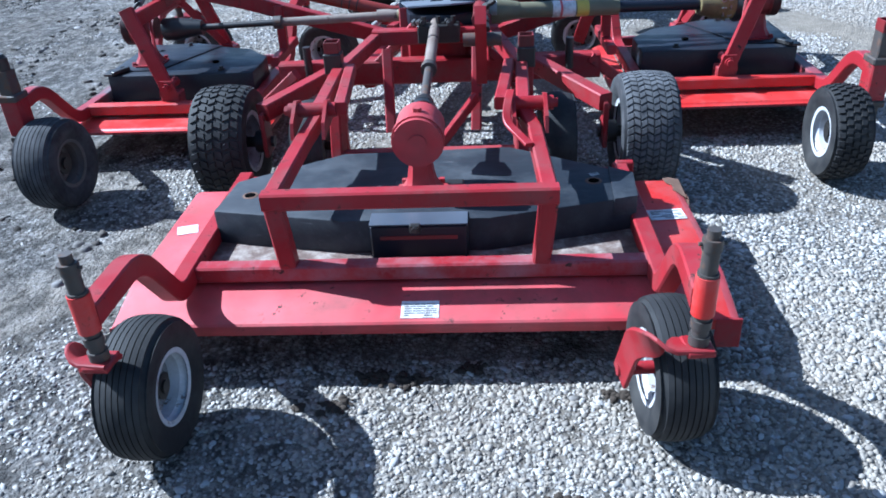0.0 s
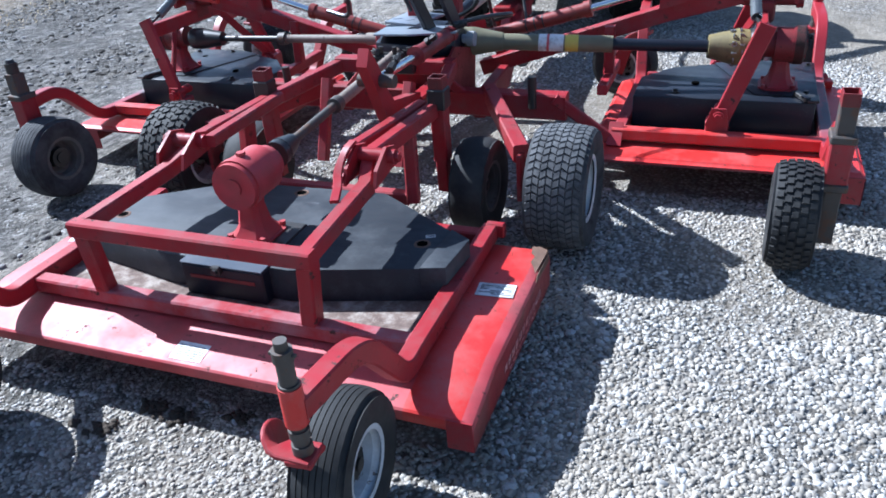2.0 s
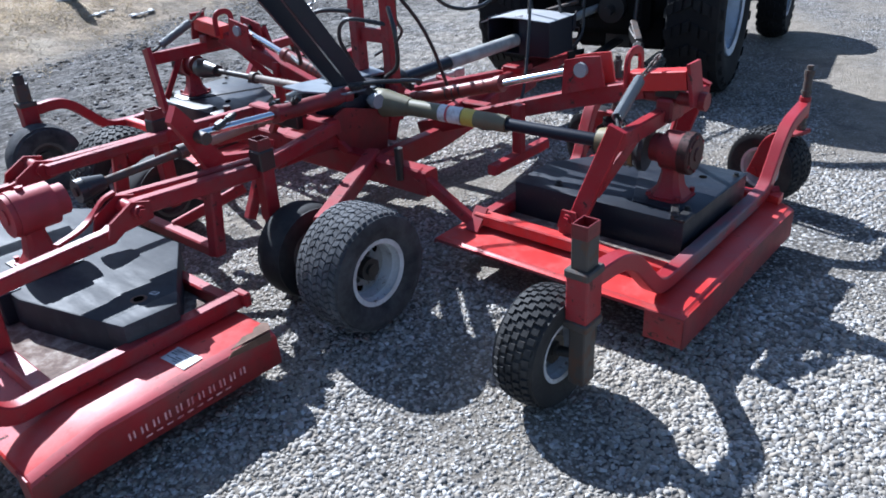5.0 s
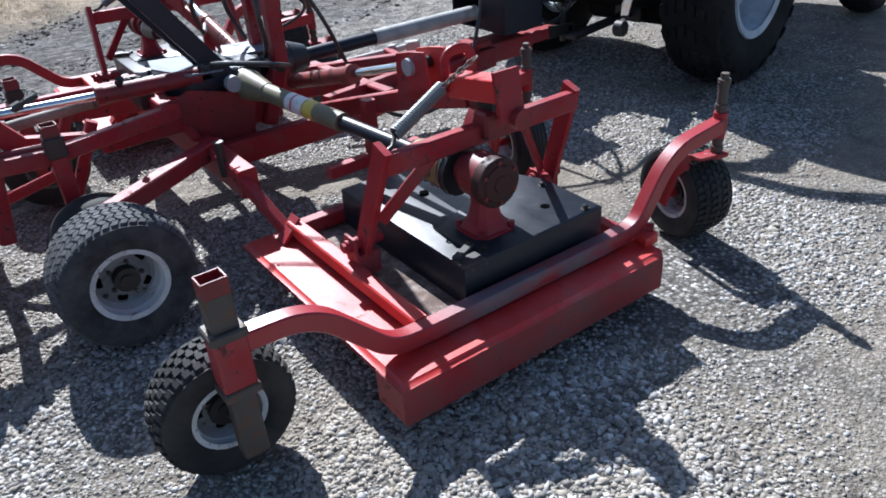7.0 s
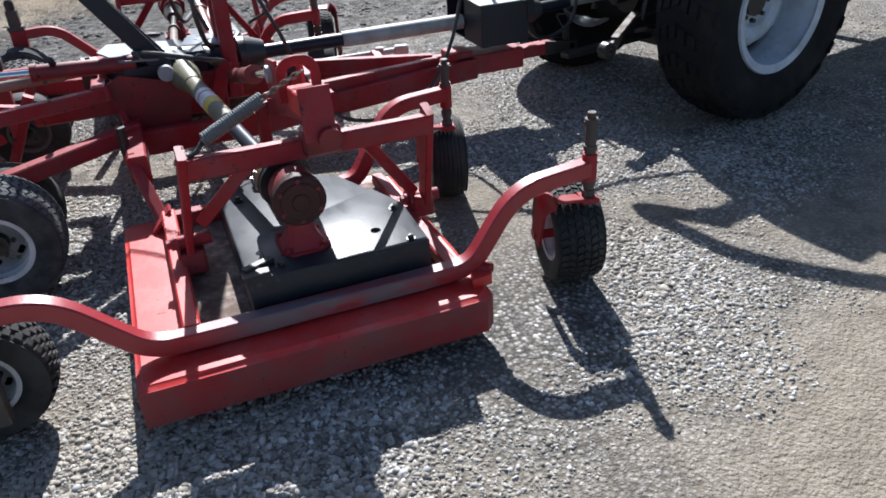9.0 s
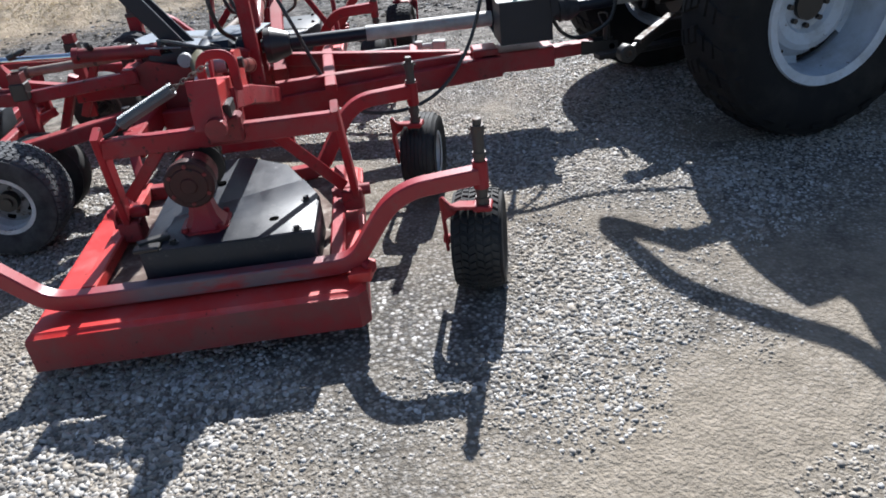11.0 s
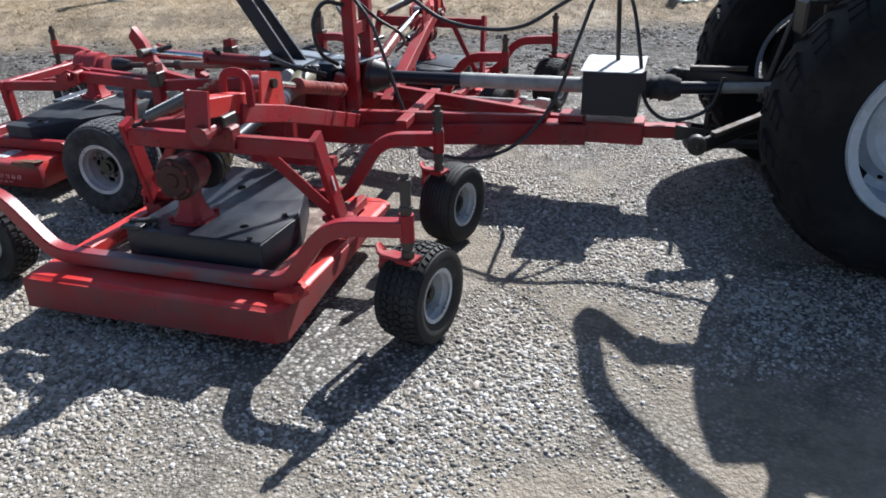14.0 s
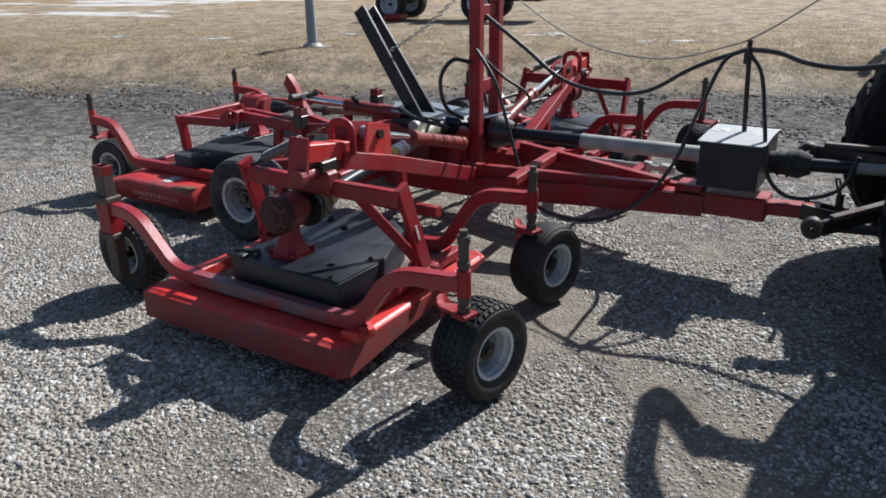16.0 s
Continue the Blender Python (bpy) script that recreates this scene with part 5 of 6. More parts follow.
for i in range(26):
    t = 2 * math.pi * i / 13
    c = V((0.18, 1.99, 0.600)) + d * (1.300 + 0.018 * i / 13 * 2) + (e1 * math.cos(t) + e2 * math.sin(t)) * 0.080 - V((1.50, 2.18, 0))
    part("link", lathe([(-0.003, 0.007), (0.003, 0.007), (0.003, 0.013), (-0.003, 0.013)], 10, None, "xyz"[i % 3], c, True), GALV, wrap)



def curve_pts(pts, n=8):
    """A smooth line through points."""
    pts = [V(p) for p in pts]
    ext = [pts[0] * 2 - pts[1]] + pts + [pts[-1] * 2 - pts[-2]]
    out = []
    for a, b, c, d in zip(ext, ext[1:], ext[2:], ext[3:]):
        for i in range(n):
            t = i / n
            out.append(0.5 * ((2 * b) + (c - a) * t + (2 * a - 5 * b + 4 * c - d) * t * t + (3 * b - a - 3 * c + d) * t ** 3))
    return out + [pts[-1]]


def hose(name, pts, r, mat, label, category="hose"):
    line = curve_pts(pts)
    base = V((line[0].x, line[0].y, 0))
    ob = part(name, pipe([p - base for p in line], r, 10), mat, None, loc=tuple(base))
    return tagged(ob, label, category, "hydraulic hoses" if category == "hose" else "")


hose("hydraulic_hose", [(-0.02, 3.70, 1.13), (-0.02, 3.84, 1.12), (-0.02, 3.97, 1.08), (-0.02, 4.14, 1.065), (-0.02, 4.32, 1.09), (-0.02, 4.80, 1.18)], 0.013, HOSE, "black hydraulic hose running from a post to the tractor")
hose("hydraulic_hose", [(-0.02, 3.69, 1.13), (0.0, 3.45, 1.03), (0.01, 3.23, 0.90), (0.03, 3.02, 0.875), (0.05, 2.76, 0.93), (0.06, 2.53, 1.09), (0.08, 2.29, 1.26)], 0.011, HOSE, "black hydraulic hose sagging between mast and post")
hose("hydraulic_hose", [(0.14, 2.26, 1.08), (0.16, 2.39, 0.92), (0.19, 2.47, 0.75), (0.22, 2.60, 0.42), (0.29, 2.74, 0.26), (0.28, 3.00, 0.22), (0.22, 3.23, 0.30), (0.14, 3.41, 0.52), (0.09, 3.52, 0.84), (0.04, 3.60, 1.07), (-0.01, 3.69, 1.13)], 0.010, HOSE, "black hydraulic hose looping under the frame")
hose("hydraulic_hose", [(-0.01, 3.70, 1.12), (0.02, 3.78, 1.02), (0.10, 3.84, 0.78), (0.11, 3.88, 0.56), (0.10, 3.97, 0.46), (0.08, 4.09, 0.455), (0.06, 4.21, 0.52), (0.04, 4.26, 0.67)], 0.010, HOSE, "black hose looping round the driveline joint")
hose("hydraulic_hose", [(0.12, 2.27, 1.05), (0.02, 2.37, 0.92), (-0.05, 2.48, 0.83), (-0.12, 2.48, 0.76), (-0.20, 2.40, 0.70)], 0.009, HOSE, "thin black hose curving out from the mast")
hose("hydraulic_hose", [(0.12, 2.22, 1.00), (0.20, 2.14, 1.02), (0.27, 2.10, 0.92), (0.25, 2.12, 0.76), (0.12, 2.16, 0.67)], 0.012, HOSE, "black hose looped beside the red mast")
hose("hydraulic_hose", [(0.10, 2.21, 0.93), (-0.06, 2.10, 0.96), (-0.16, 2.12, 0.86), (-0.14, 2.18, 0.70)], 0.011, HOSE, "short black hose between the mast posts")
hose("hydraulic_hose", [(-0.14, 2.21, 0.98), (-0.30, 2.10, 0.98), (-0.42, 2.04, 0.86), (-0.46, 2.08, 0.70), (-0.62, 2.15, 0.70)], 0.012, HOSE, "black hose from the mast to a side cylinder")
hose("hydraulic_hose", [(0.33, 2.18, 0.66), (0.45, 2.05, 0.72), (0.36, 1.90, 0.74), (0.24, 1.80, 0.73)], 0.011, HOSE, "short black hose between cylinders")
hose("rope", [(-0.02, 2.25, 1.47), (-0.02, 2.45, 1.34), (-0.02, 2.66, 1.21), (-0.02, 2.89, 1.11), (-0.02, 3.15, 1.065), (-0.02, 3.35, 1.07), (-0.02, 3.57, 1.13), (-0.02, 3.72, 1.19), (-0.04, 3.97, 1.36), (-0.10, 4.55, 1.80)], 0.004, GREY_TUBE, "thin pale rope strung from mast to tractor", "rope")

chain = thing("chain", (0.12, 1.62, 0), "thin steel chain between the black stand and mast", "chain")
bm = bmesh.new()
a, b = V((0.12, 1.66, 1.05)), V((-0.02, 2.21, 1.52))
for i in range(30):
    t = i / 29
    p = a + (b - a) * t - V((0, 0, 0.05)) * math.sin(math.pi * t) - V((0.12, 1.62, 0))
    lathe([(-0.003, 0.008), (0.003, 0.008), (0.003, 0.014), (-0.003, 0.014)], 8, bm, "xz"[i % 2], p, True)
part("links", bm, GALV, chain)

# ---- tractor ----
YAW = 11.0
tractor = thing("tractor", (0.02, 4.91, 0), "dark tractor with turf tyres and pale blue rims", "tractor", rz=YAW)
RT, WT, RIM = 0.63, 0.39, 0.340
for s in (-1, 1):
    wx = 0.64 if s > 0 else 0.79
    ax = part("axle_housing", rod((s * 0.18, 0, 0.60), (s * (wx - 0.14), 0, 0.60), 0.11, None, 20, 0.085), NEAR_BLACK, tractor)
    tyre(ax, RT, WT, RIM, "lug", (s * wx, 0, RT - 0.012), 0, RUBBER_TRACTOR, "wide turf tyre with dirty lugs", 56)
    w = WT / 2
    prof = [(s * x * w, r) for x, r in ((0.84, 0.312), (0.90, 0.356), (0.84, 0.362), (0.76, 0.330), (0.62, 0.316), (0.40, 0.306), (-0.20, 0.298), (-0.26, 0.262), (-0.16, 0.240), (0.02, 0.222), (0.08, 0.192), (0.0, 0.140), (-0.12, 0.122), (-0.14, 0.07))]
    bm, n = bmesh.new(), 48
    rows = [[bm.verts.new((x, r * math.cos(2 * math.pi * i / n), r * math.sin(2 * math.pi * i / n))) for x, r in prof] for i in range(n)]
    for i in range(n):
        a, b = rows[i], rows[(i + 1) % n]
        for j in range(len(prof) - 1):
            # four long openings between the disc and the barrel
            if not (j == 6 and i % 12 < 7):
                bm.faces.new((a[j], b[j], b[j + 1], a[j + 1]))
    lathe([(-s * 0.86 * w, 0.350), (-s * 0.80 * w, 0.325), (-s * 0.4 * w, 0.306), (-s * 0.20 * w, 0.298)], 48, bm)
    part("rim", bm, BLUE_RIM, ax, "pale blue and white steel rim", (s * wx, 0, RT - 0.012))
    bm = rod((s * -0.08, 0, 0), (s * 0.0, 0, 0), 0.075, None, 20)
    for i in range(8):
        t = 2 * math.pi * i / 8
        bolt(bm, (s * -0.024, 0.102 * math.cos(t), 0.102 * math.sin(t)), (s, 0, 0), 0.014, 0.024)
    part("hub", bm, DARK_STEEL, ax, "", (s * wx, 0, RT - 0.012))
    for i in range(8):
        # Rim slots as black discs that paint the dark behind them.
        t = 2 * math.pi * (i + 0.4) / 8
        bm = rod((s * -0.040, 0.245 * math.cos(t), 0.245 * math.sin(t)), (s * -0.028, 0.245 * math.cos(t), 0.245 * math.sin(t)), 0.011, None, 10)
        part("slot", bm, HOLE_SHADE, ax, "", (s * wx, 0, RT - 0.012))
    part("brake_drum", rod((s * (wx - 0.235), 0, RT - 0.012), (s * (wx - 0.06), 0, RT - 0.012), 0.285, None, 32), NEAR_BLACK, ax)
    # fender
    bm = bmesh.new()
    arcs = [[bm.verts.new((s * x, -q * math.cos(t), RT + q * math.sin(t))) for x, q in ((wx - 0.22, 0.70), (wx + 0.16, 0.70), (wx + 0.18, 0.67), (wx + 0.16, 0.69), (wx - 0.21, 0.69), (wx - 0.22, 0.45))] for t in [math.radians(62 + i * 8) for i in range(11)]]
    for r0, r1 in zip(arcs, arcs[1:]):
        for j in range(5):
            bm.faces.new((r0[j], r0[j + 1], r1[j + 1], r1[j]))
    part("fender", bm, RED_OILY, tractor, "dark red sheet-metal fender")
    # lower link
    up = 0.0 if s > 0 else 0.17
    bm = sweep(bmesh.new(), fillet([(s * 0.17, 0.05, 0.50), (s * 0.20, -0.55, 0.515 + up * 0.7), (s * 0.35, -0.80, 0.455 + up)], 0.1, 5), rect(0.028, 0.070, 0.006, 1))
    lathe([(-0.03, 0.020), (-0.03, 0.040), (-0.022, 0.046), (0.022, 0.046), (0.03, 0.040), (0.03, 0.020)], 24, bm, "x", (s * 0.355, -0.84, 0.455 + up), True)
    link = part("lower_link", bm, DARK_STEEL, tractor, "dark steel lower link with a ball end")
    part("ball", lathe([(-0.034, 0.011), (-0.034, 0.015), (-0.02, 0.021), (0.02, 0.021), (0.034, 0.015), (0.034, 0.011)], 20, None, "x", (s * 0.355, -0.84, 0.455 + up), True), STEEL, link)
    part("link_slide", tube([(s * 0.335, -0.765, 0.500 + up), (s * 0.215, -0.50, 0.570 + up * 0.7)], 0.045, 0.022, 0.004), STEEL, link, "worn steel slide")
    part("lift_rod", rod((s * 0.20, -0.42, 0.52), (s * 0.20, -0.30, 1.02), 0.016), DARK_STEEL, tractor)
    part("lift_lever", tube([(s * 0.20, -0.02, 1.05), (s * 0.20, -0.32, 1.03)], 0.03, 0.06), DARK_STEEL, tractor)
    post = fillet([(s * 0.52, -0.04 if s < 0 else -0.14, 0.72), (s * 0.545, -0.07 if s < 0 else -0.16, 1.94 if s < 0 else 1.82), (s * 0.555, -0.30 if s < 0 else -0.22, 1.94 if s < 0 else 1.82)], 0.06, 5)
    part("rollbar_post", tube(post, 0.085, 0.085, 0.006, up=(1, 0, 0)), BLACK_PLAIN, tractor)
    part("rollbar_hinge", box((s * 0.555, -0.29 if s < 0 else -0.21, 1.93 if s < 0 else 1.81), (0.11, 0.10, 0.10), None, 0.01, (35, 0, 0)), BLACK_PLAIN, tractor)
    fw = part("front_axle", rod((0, 2.02, 0.36), (s * 0.73, 2.02, 0.36), 0.05, None, 14), DARK_STEEL, tractor)
    tyre(fw, 0.40, 0.25, 0.20, "lug", (s * 0.84, 2.02, 0.395), 0, RUBBER_TRACTOR)
    part("rim", rim_mesh(0.20, 0.25, 0.05), [BLUE_RIM, BLUE_RIM], fw, "pale blue front rim", (s * 0.84, 2.02, 0.395))
    part("footstep", box((s * 0.38, 0.85, 0.62), (0.32, 0.55, 0.04), None, 0.008), BLACK_PLAIN, tractor)
hoop = fillet([(-0.555, -0.30, 1.94), (-0.60, -0.615, 1.67), (0.0, -0.60, 1.67), (0.29, -0.45, 1.67), (0.48, -0.28, 1.70), (0.555, -0.22, 1.81)], 0.14, 7)
part("rollbar_top", tube(hoop, 0.072, 0.072), BLACK_PLAIN, tractor, "folded black roll bar")
bm = box((-0.08, 0.05, 0.69), (0.66, 0.60, 0.56), None, 0.05)
box((0, 0.80, 0.66), (0.34, 1.1, 0.34), bm, 0.04)
part("transmission", bm, NEAR_BLACK, tractor, "near-black transmission housing")
# Added, unseen block that keeps sky light off the ground below.
part("belly_block", box((0, 0.62, 0.40), (0.72, 1.45, 0.24), None, 0.04), NEAR_BLACK, tractor, "dark block added under the tractor to keep out sky light")
bm = rod((0, -0.28, 0.62), (0, -0.36, 0.62), 0.10, None, 20)
rod((0, -0.30, 0.62), (0, -0.46, 0.615), 0.035, bm, 16)
part("pto_shaft", bm, DARK_STEEL, tractor)
bm = box((0, 1.75, 1.02), (0.50, 1.40, 0.46), None, 0.08)
part("hood", bm, RED, tractor, "red engine hood")
part("engine", box((0, 1.70, 0.62), (0.40, 1.25, 0.40), None, 0.05), NEAR_BLACK, tractor)
# Unseen seat; its rounded back is there to shape the ground shadow.
bm = box((0, 0.12, 1.14), (0.46, 0.42, 0.12), None, 0.04)
plate([(0.06 + x, -0.21 + 0.10 * z, 1.46 + z) for x, z in rect(0.58, 0.62, 0.24, 7)], 0.12, bm)
part("seat", bm, HOSE, tractor, "black seat, unseen, its back sized for the cast shadow")
part("dash", box((0, 0.92, 1.12), (0.36, 0.22, 0.44), None, 0.05), NEAR_BLACK, tractor)
part("steering_wheel", lathe([(-0.012, 0.185), (0.0, 0.198), (0.012, 0.185), (0.0, 0.172)], 24, None, "z", (0, 0.72, 1.40), True), HOSE, tractor)
part("deck_plate", box((0, 0.45, 0.93), (0.80, 0.75, 0.03), None, 0.006), NEAR_BLACK, tractor)
part("toplink_bracket", box((0, -0.30, 0.98), (0.16, 0.12, 0.16), None, 0.012), DARK_STEEL, tractor)
part("drawbar", box((0, -0.35, 0.352), (0.075, 0.95, 0.03), None, 0.005), DARK_STEEL, tractor, "dark steel drawbar")
part("drawbar_hanger", box((0, -0.10, 0.37), (0.20, 0.12, 0.14), None, 0.01), DARK_STEEL, tractor)

# ---- beyond the yard ----


def pole(x, y, r, h, mat, label):
    p = thing("bollard", (x, y, heave(x, y)), label, "bollard", "bollards beside the yard")
    bm = lathe([(-0.05, r), (0.0, r), (h, r * 0.85), (h + 0.01, 0.0)], 20, None, "z")
    part("shaft", bm, mat, p)
    bm = lathe([(0.012, r * 1.9), (0.05, r * 1.5), (0.06, r)], 16, None, "z")
    part("footing", bm, GREY_TUBE, p)
    return p


k = Mat("weathered_grey_post", 0.7)
k.color(k.mix(k.noise(6, 6, 0.7, k.stretch((3, 3, 0.4))), (0.17, 0.19, 0.22), (0.30, 0.32, 0.35))).bump(k.noise(40, 4, 0.6, k.stretch((1, 1, 0.1))), 0.3, 0.006)
POST = k.m
pole(-5.05, -3.52, 0.080, 0.78, POST, "weathered grey steel bollard standing in dry grass")
pole(-7.65, 4.07, 0.080, 0.78, POST, "weathered grey steel bollard standing in dry grass")

far = thing("parked_mower", (-10.2, -4.2, 0.28), "dark wide-area mower parked in the dry grass", "riding mower", rz=8)
for x, y, r in ((-0.5, -1.12, 0.33), (0.5, -1.12, 0.33), (-0.5, 0.85, 0.37), (0.5, 0.85, 0.37)):
    ax = part("axle", rod((x * 0.6, y, r), (x, y, r), 0.04), DARK_STEEL, far)
    wheel(ax, r, 0.24, r * 0.58, "rib", (x, y, r), 0, None, BLUE_RIM)
bm = box((0, -0.2, 0.62), (0.66, 2.3, 0.36), None, 0.06)
part("body", bm, BLACK_PLAIN, far)
part("hood", box((0, -0.75, 0.98), (0.60, 0.95, 0.40), None, 0.10), BLACK_PLAIN, far)
part("seat", box((0, 0.35, 1.05), (0.46, 0.42, 0.44), None, 0.08), HOSE, far)
part("rear_platform", box((0.1, 1.75, 0.52), (0.95, 0.80, 0.22), None, 0.04), BLACK_PLAIN, far)
part("cutter_housing", box((0.62, -0.95, 0.09), (0.45, 0.36, 0.14), None, 0.04), RED, far, "red cutter housing")

k = Mat("old_snow", 0.6)
k.color(k.mix(k.noise(4, 5), (0.60, 0.60, 0.60), (0.38, 0.34, 0.28))).bump(k.noise(9, 5), 0.5, 0.03)
SNOW = k.m


def snow(x, y, a, b, turn, seed):
    """A thin melting remnant: a few ragged flakes of old snow."""
    bm = bmesh.new()
    rng = random.Random(int(seed * 10))
    for k in range(7 if a < 2 else 9):
        cx, cy = rng.gauss(0, a * 0.55), rng.gauss(0, b * 0.55)
        r, st, n = rng.uniform(0.12, 0.42), rng.random() * 50, 30
        top = bm.verts.new((cx, cy, 0.008))
        rings = []
        for f, z in ((0.75, 0.007), (1.0, -0.008)):
            row = []
            for i in range(n):
                t = 2 * math.pi * i / n
                w = f * r * (1 + 0.9 * noise.noise((math.cos(t) * 2.2 + st, math.sin(t) * 2.2, 0.5)) + 0.5 * noise.noise((math.cos(t) * 6 + st, math.sin(t) * 6, 0.5)))
                row.append(bm.verts.new((cx + a * w * math.cos(t), cy + b * w * math.sin(t), z)))
            rings.append(row)
        for i in range(n):
            bm.faces.new((top, rings[0][i], rings[0][(i + 1) % n]))
            bm.faces.new((rings[0][i], rings[1][i], rings[1][(i + 1) % n], rings[0][(i + 1) % n]))
    ob = part("snow_patch", bm, SNOW, None, loc=(x, y, heave(x, y) + 0.004), rz=turn)
    return tagged(ob, "small patch of melting snow on dry grass", "snow", "snow patches", "stuff")


for i, (x, y, a, b) in enumerate(((-2.65, -4.61, 0.35, 0.16), (-3.46, -1.52, 0.4, 0.14), (-5.17, -6.15, 0.9, 0.3), (-8.09, -1.04, 0.9, 0.35), (-7.85, 1.15, 0.8, 0.3), (-4.76, -7.85, 0.7, 0.3), (-4.68, 2.78, 0.45, 0.2), (-6.91, 4.19, 0.35, 0.2), (-6.83, 4.6, 0.45, 0.2), (-8.38, 6.89, 0.6, 0.25), (-5.17, -3.31, 0.5, 0.22), (-8.42, -15.41, 3.5, 1.6), (-11.9, -17.02, 5.0, 1.8), (-9.37, 5.09, 0.6, 0.3), (-6.87, -4.2, 0.7, 0.25))):
    if edge_x(y) - x > 0.05:
        snow(x, y, a * (1.0 if a > 2 else 0.6), b * (0.8 if a > 2 else 0.55), 112 + 10 * math.sin(i * 5), i * 3.1)


def scatter(name, verts, faces, mat, label, category):
    """Many small loose meshes in one object, from arrays."""
    me = bpy.data.meshes.new(name)
    me.vertices.add(len(verts))
    me.vertices.foreach_set("co", verts.astype(np.float32).ravel())
    k = faces.shape[1]
    me.loops.add(faces.size)
    me.loops.foreach_set("vertex_index", faces.astype(np.int32).ravel())
    me.polygons.add(len(faces))
    me.polygons.foreach_set("loop_start", np.arange(0, faces.size, k, dtype=np.int32))
    me.polygons.foreach_set("loop_total", np.full(len(faces), k, dtype=np.int32))
    me.update(calc_edges=True)
    me.materials.append(mat)
    ob = new(name, me)
    return tagged(ob, label, category, kind="stuff")


k = Mat("loose_stone", 0.75, 0.0, 0.35)
tone = k.ramp(k.island(), [(0.0, (0.06, 0.06, 0.062)), (0.20, (0.148, 0.142, 0.133)), (0.44, (0.285, 0.245, 0.195)), (0.68, (0.355, 0.34, 0.32)), (0.93, (0.47, 0.45, 0.425)), (1.0, (0.70, 0.69, 0.67))])
tone = k.mix(k.ramp(k.noise(1.1, 4, 0.6), [(0.42, 0.0), (0.62, 0.65)]), tone, (0.31, 0.268, 0.214))
tone = k.mix(k.ramp(k.noise(3.1, 5, 0.6), [(0.60, 0.0), (0.70, 0.55)]), tone, (0.075, 0.066, 0.057))
k.color(k.mix(k.ramp(k.noise(110, 3), [(0.3, 0.0), (0.7, 0.35)]), tone, (0.24, 0.215, 0.18)))
k.bump(k.noise(160, 3), 0.3, 0.002)
STONE = k.m
# a pebble's upper half: crown, shoulder and rim
IV = np.array([(0, 0, 1)] + [(0.78 * math.cos(a), 0.78 * math.sin(a), 0.82) for a in np.arange(5) * math.pi / 2.5] + [(math.cos(a), math.sin(a), -0.3) for a in np.arange(5) * math.pi / 2.5 + 0.6])
IF = np.array([(0, 1 + i, 1 + (i + 1) % 5) for i in range(5)] + [(1 + i, 6 + i, 1 + (i + 1) % 5) for i in range(5)] + [(1 + (i + 1) % 5, 6 + i, 6 + (i + 1) % 5) for i in range(5)])


def heaves(x, y):
    return np.array([heave(a, b) for a, b in zip(x, y)])


def bare(x, y):
    """How bare of stones the ground is: wheel tracks and sandy patches."""
    lane = 1.5 * math.exp(-((x + 0.62 * (y - 3.0) - 3.22) / 0.40) ** 2) + 1.0 * math.exp(-((x - 0.8 * (y - 3.6) - 1.30) / 0.34) ** 2)
    open_ = min(1.0, max(0.0, (y - 1.2) / 2.0))
    return lane - 0.12 + 0.22 * open_ + (1.9 + 0.7 * open_) * max(0.0, noise.noise((x * 0.9, y * 0.9, 7.0))) + 0.7 * noise.noise((x * 2.7, y * 2.7, 2.0))


def stones(count, x0, x1, y0, y1, small, large, seed, round_=1.0):
    rng = np.random.default_rng(seed)
    x, y = rng.uniform(x0, x1, count), rng.uniform(y0, y1, count)
    clump = np.array([bare(a, b) for a, b in zip(x, y)])
    keep = clump < rng.uniform(0.05, 1.15, count)
    keep &= (x + 0.40 * y + 4.35) > rng.uniform(1.5, 5.6, count)
    rim = np.minimum(np.minimum(x - x0, x1 - x), np.minimum(y - y0, y1 - y)) + 0.25 * np.sin(3.1 * x + 1.7 * y) * np.sin(2.3 * y - 1.1 * x)
    keep &= rim > rng.uniform(0.0, 1.15, count) ** 1.5
    keep &= ~((abs(x) < 0.9) & (y > -0.12) & (y < 0.64)) & ~((abs(abs(x) - 1.45) < 0.5) & (y > 1.7) & (y < 2.6))
    x, y, clump = x[keep], y[keep], clump[keep]
    n = len(x)
    size = small + (large - small) * rng.random(n) ** 2.0 * np.clip(1.1 - 0.6 * clump, 0.3, 1.2) * (1.0 if round_ > 1.0 else np.clip(0.72 + 0.10 * (y + 0.6 * x), 0.62, 1.02))
    jit = IV[None] * (1 + rng.uniform(-0.24, 0.24, (n, len(IV), 1)))
    dims = size[:, None] * np.stack([rng.uniform(0.95, 1.55, n), rng.uniform(0.7, 1.05, n), rng.uniform(0.38, 0.66, n)], 1)
    p = jit * dims[:, None]
    tilt = rng.normal(0, 0.22, (n, 2))
    p[..., 2] += p[..., 0] * tilt[:, :1] + p[..., 1] * tilt[:, 1:]
    t = rng.uniform(0, 2 * np.pi, n)
    c, s = np.cos(t)[:, None], np.sin(t)[:, None]
    p = np.stack([p[..., 0] * c - p[..., 1] * s, p[..., 0] * s + p[..., 1] * c, p[..., 2]], -1)
    p += np.stack([x, y, heaves(x, y) + dims[:, 2] * 0.05], 1)[:, None]
    faces = IF[None] + (np.arange(n) * len(IV))[:, None, None]
    return p.reshape(-1, 3), faces.reshape(-1, 3)


v, q = stones(345000, -2.0, 4.4, -1.9, 5.4, 0.0046, 0.0125, 3)
scatter("gravel", v, q, STONE, "loose grey and tan gravel stones on the yard", "gravel")
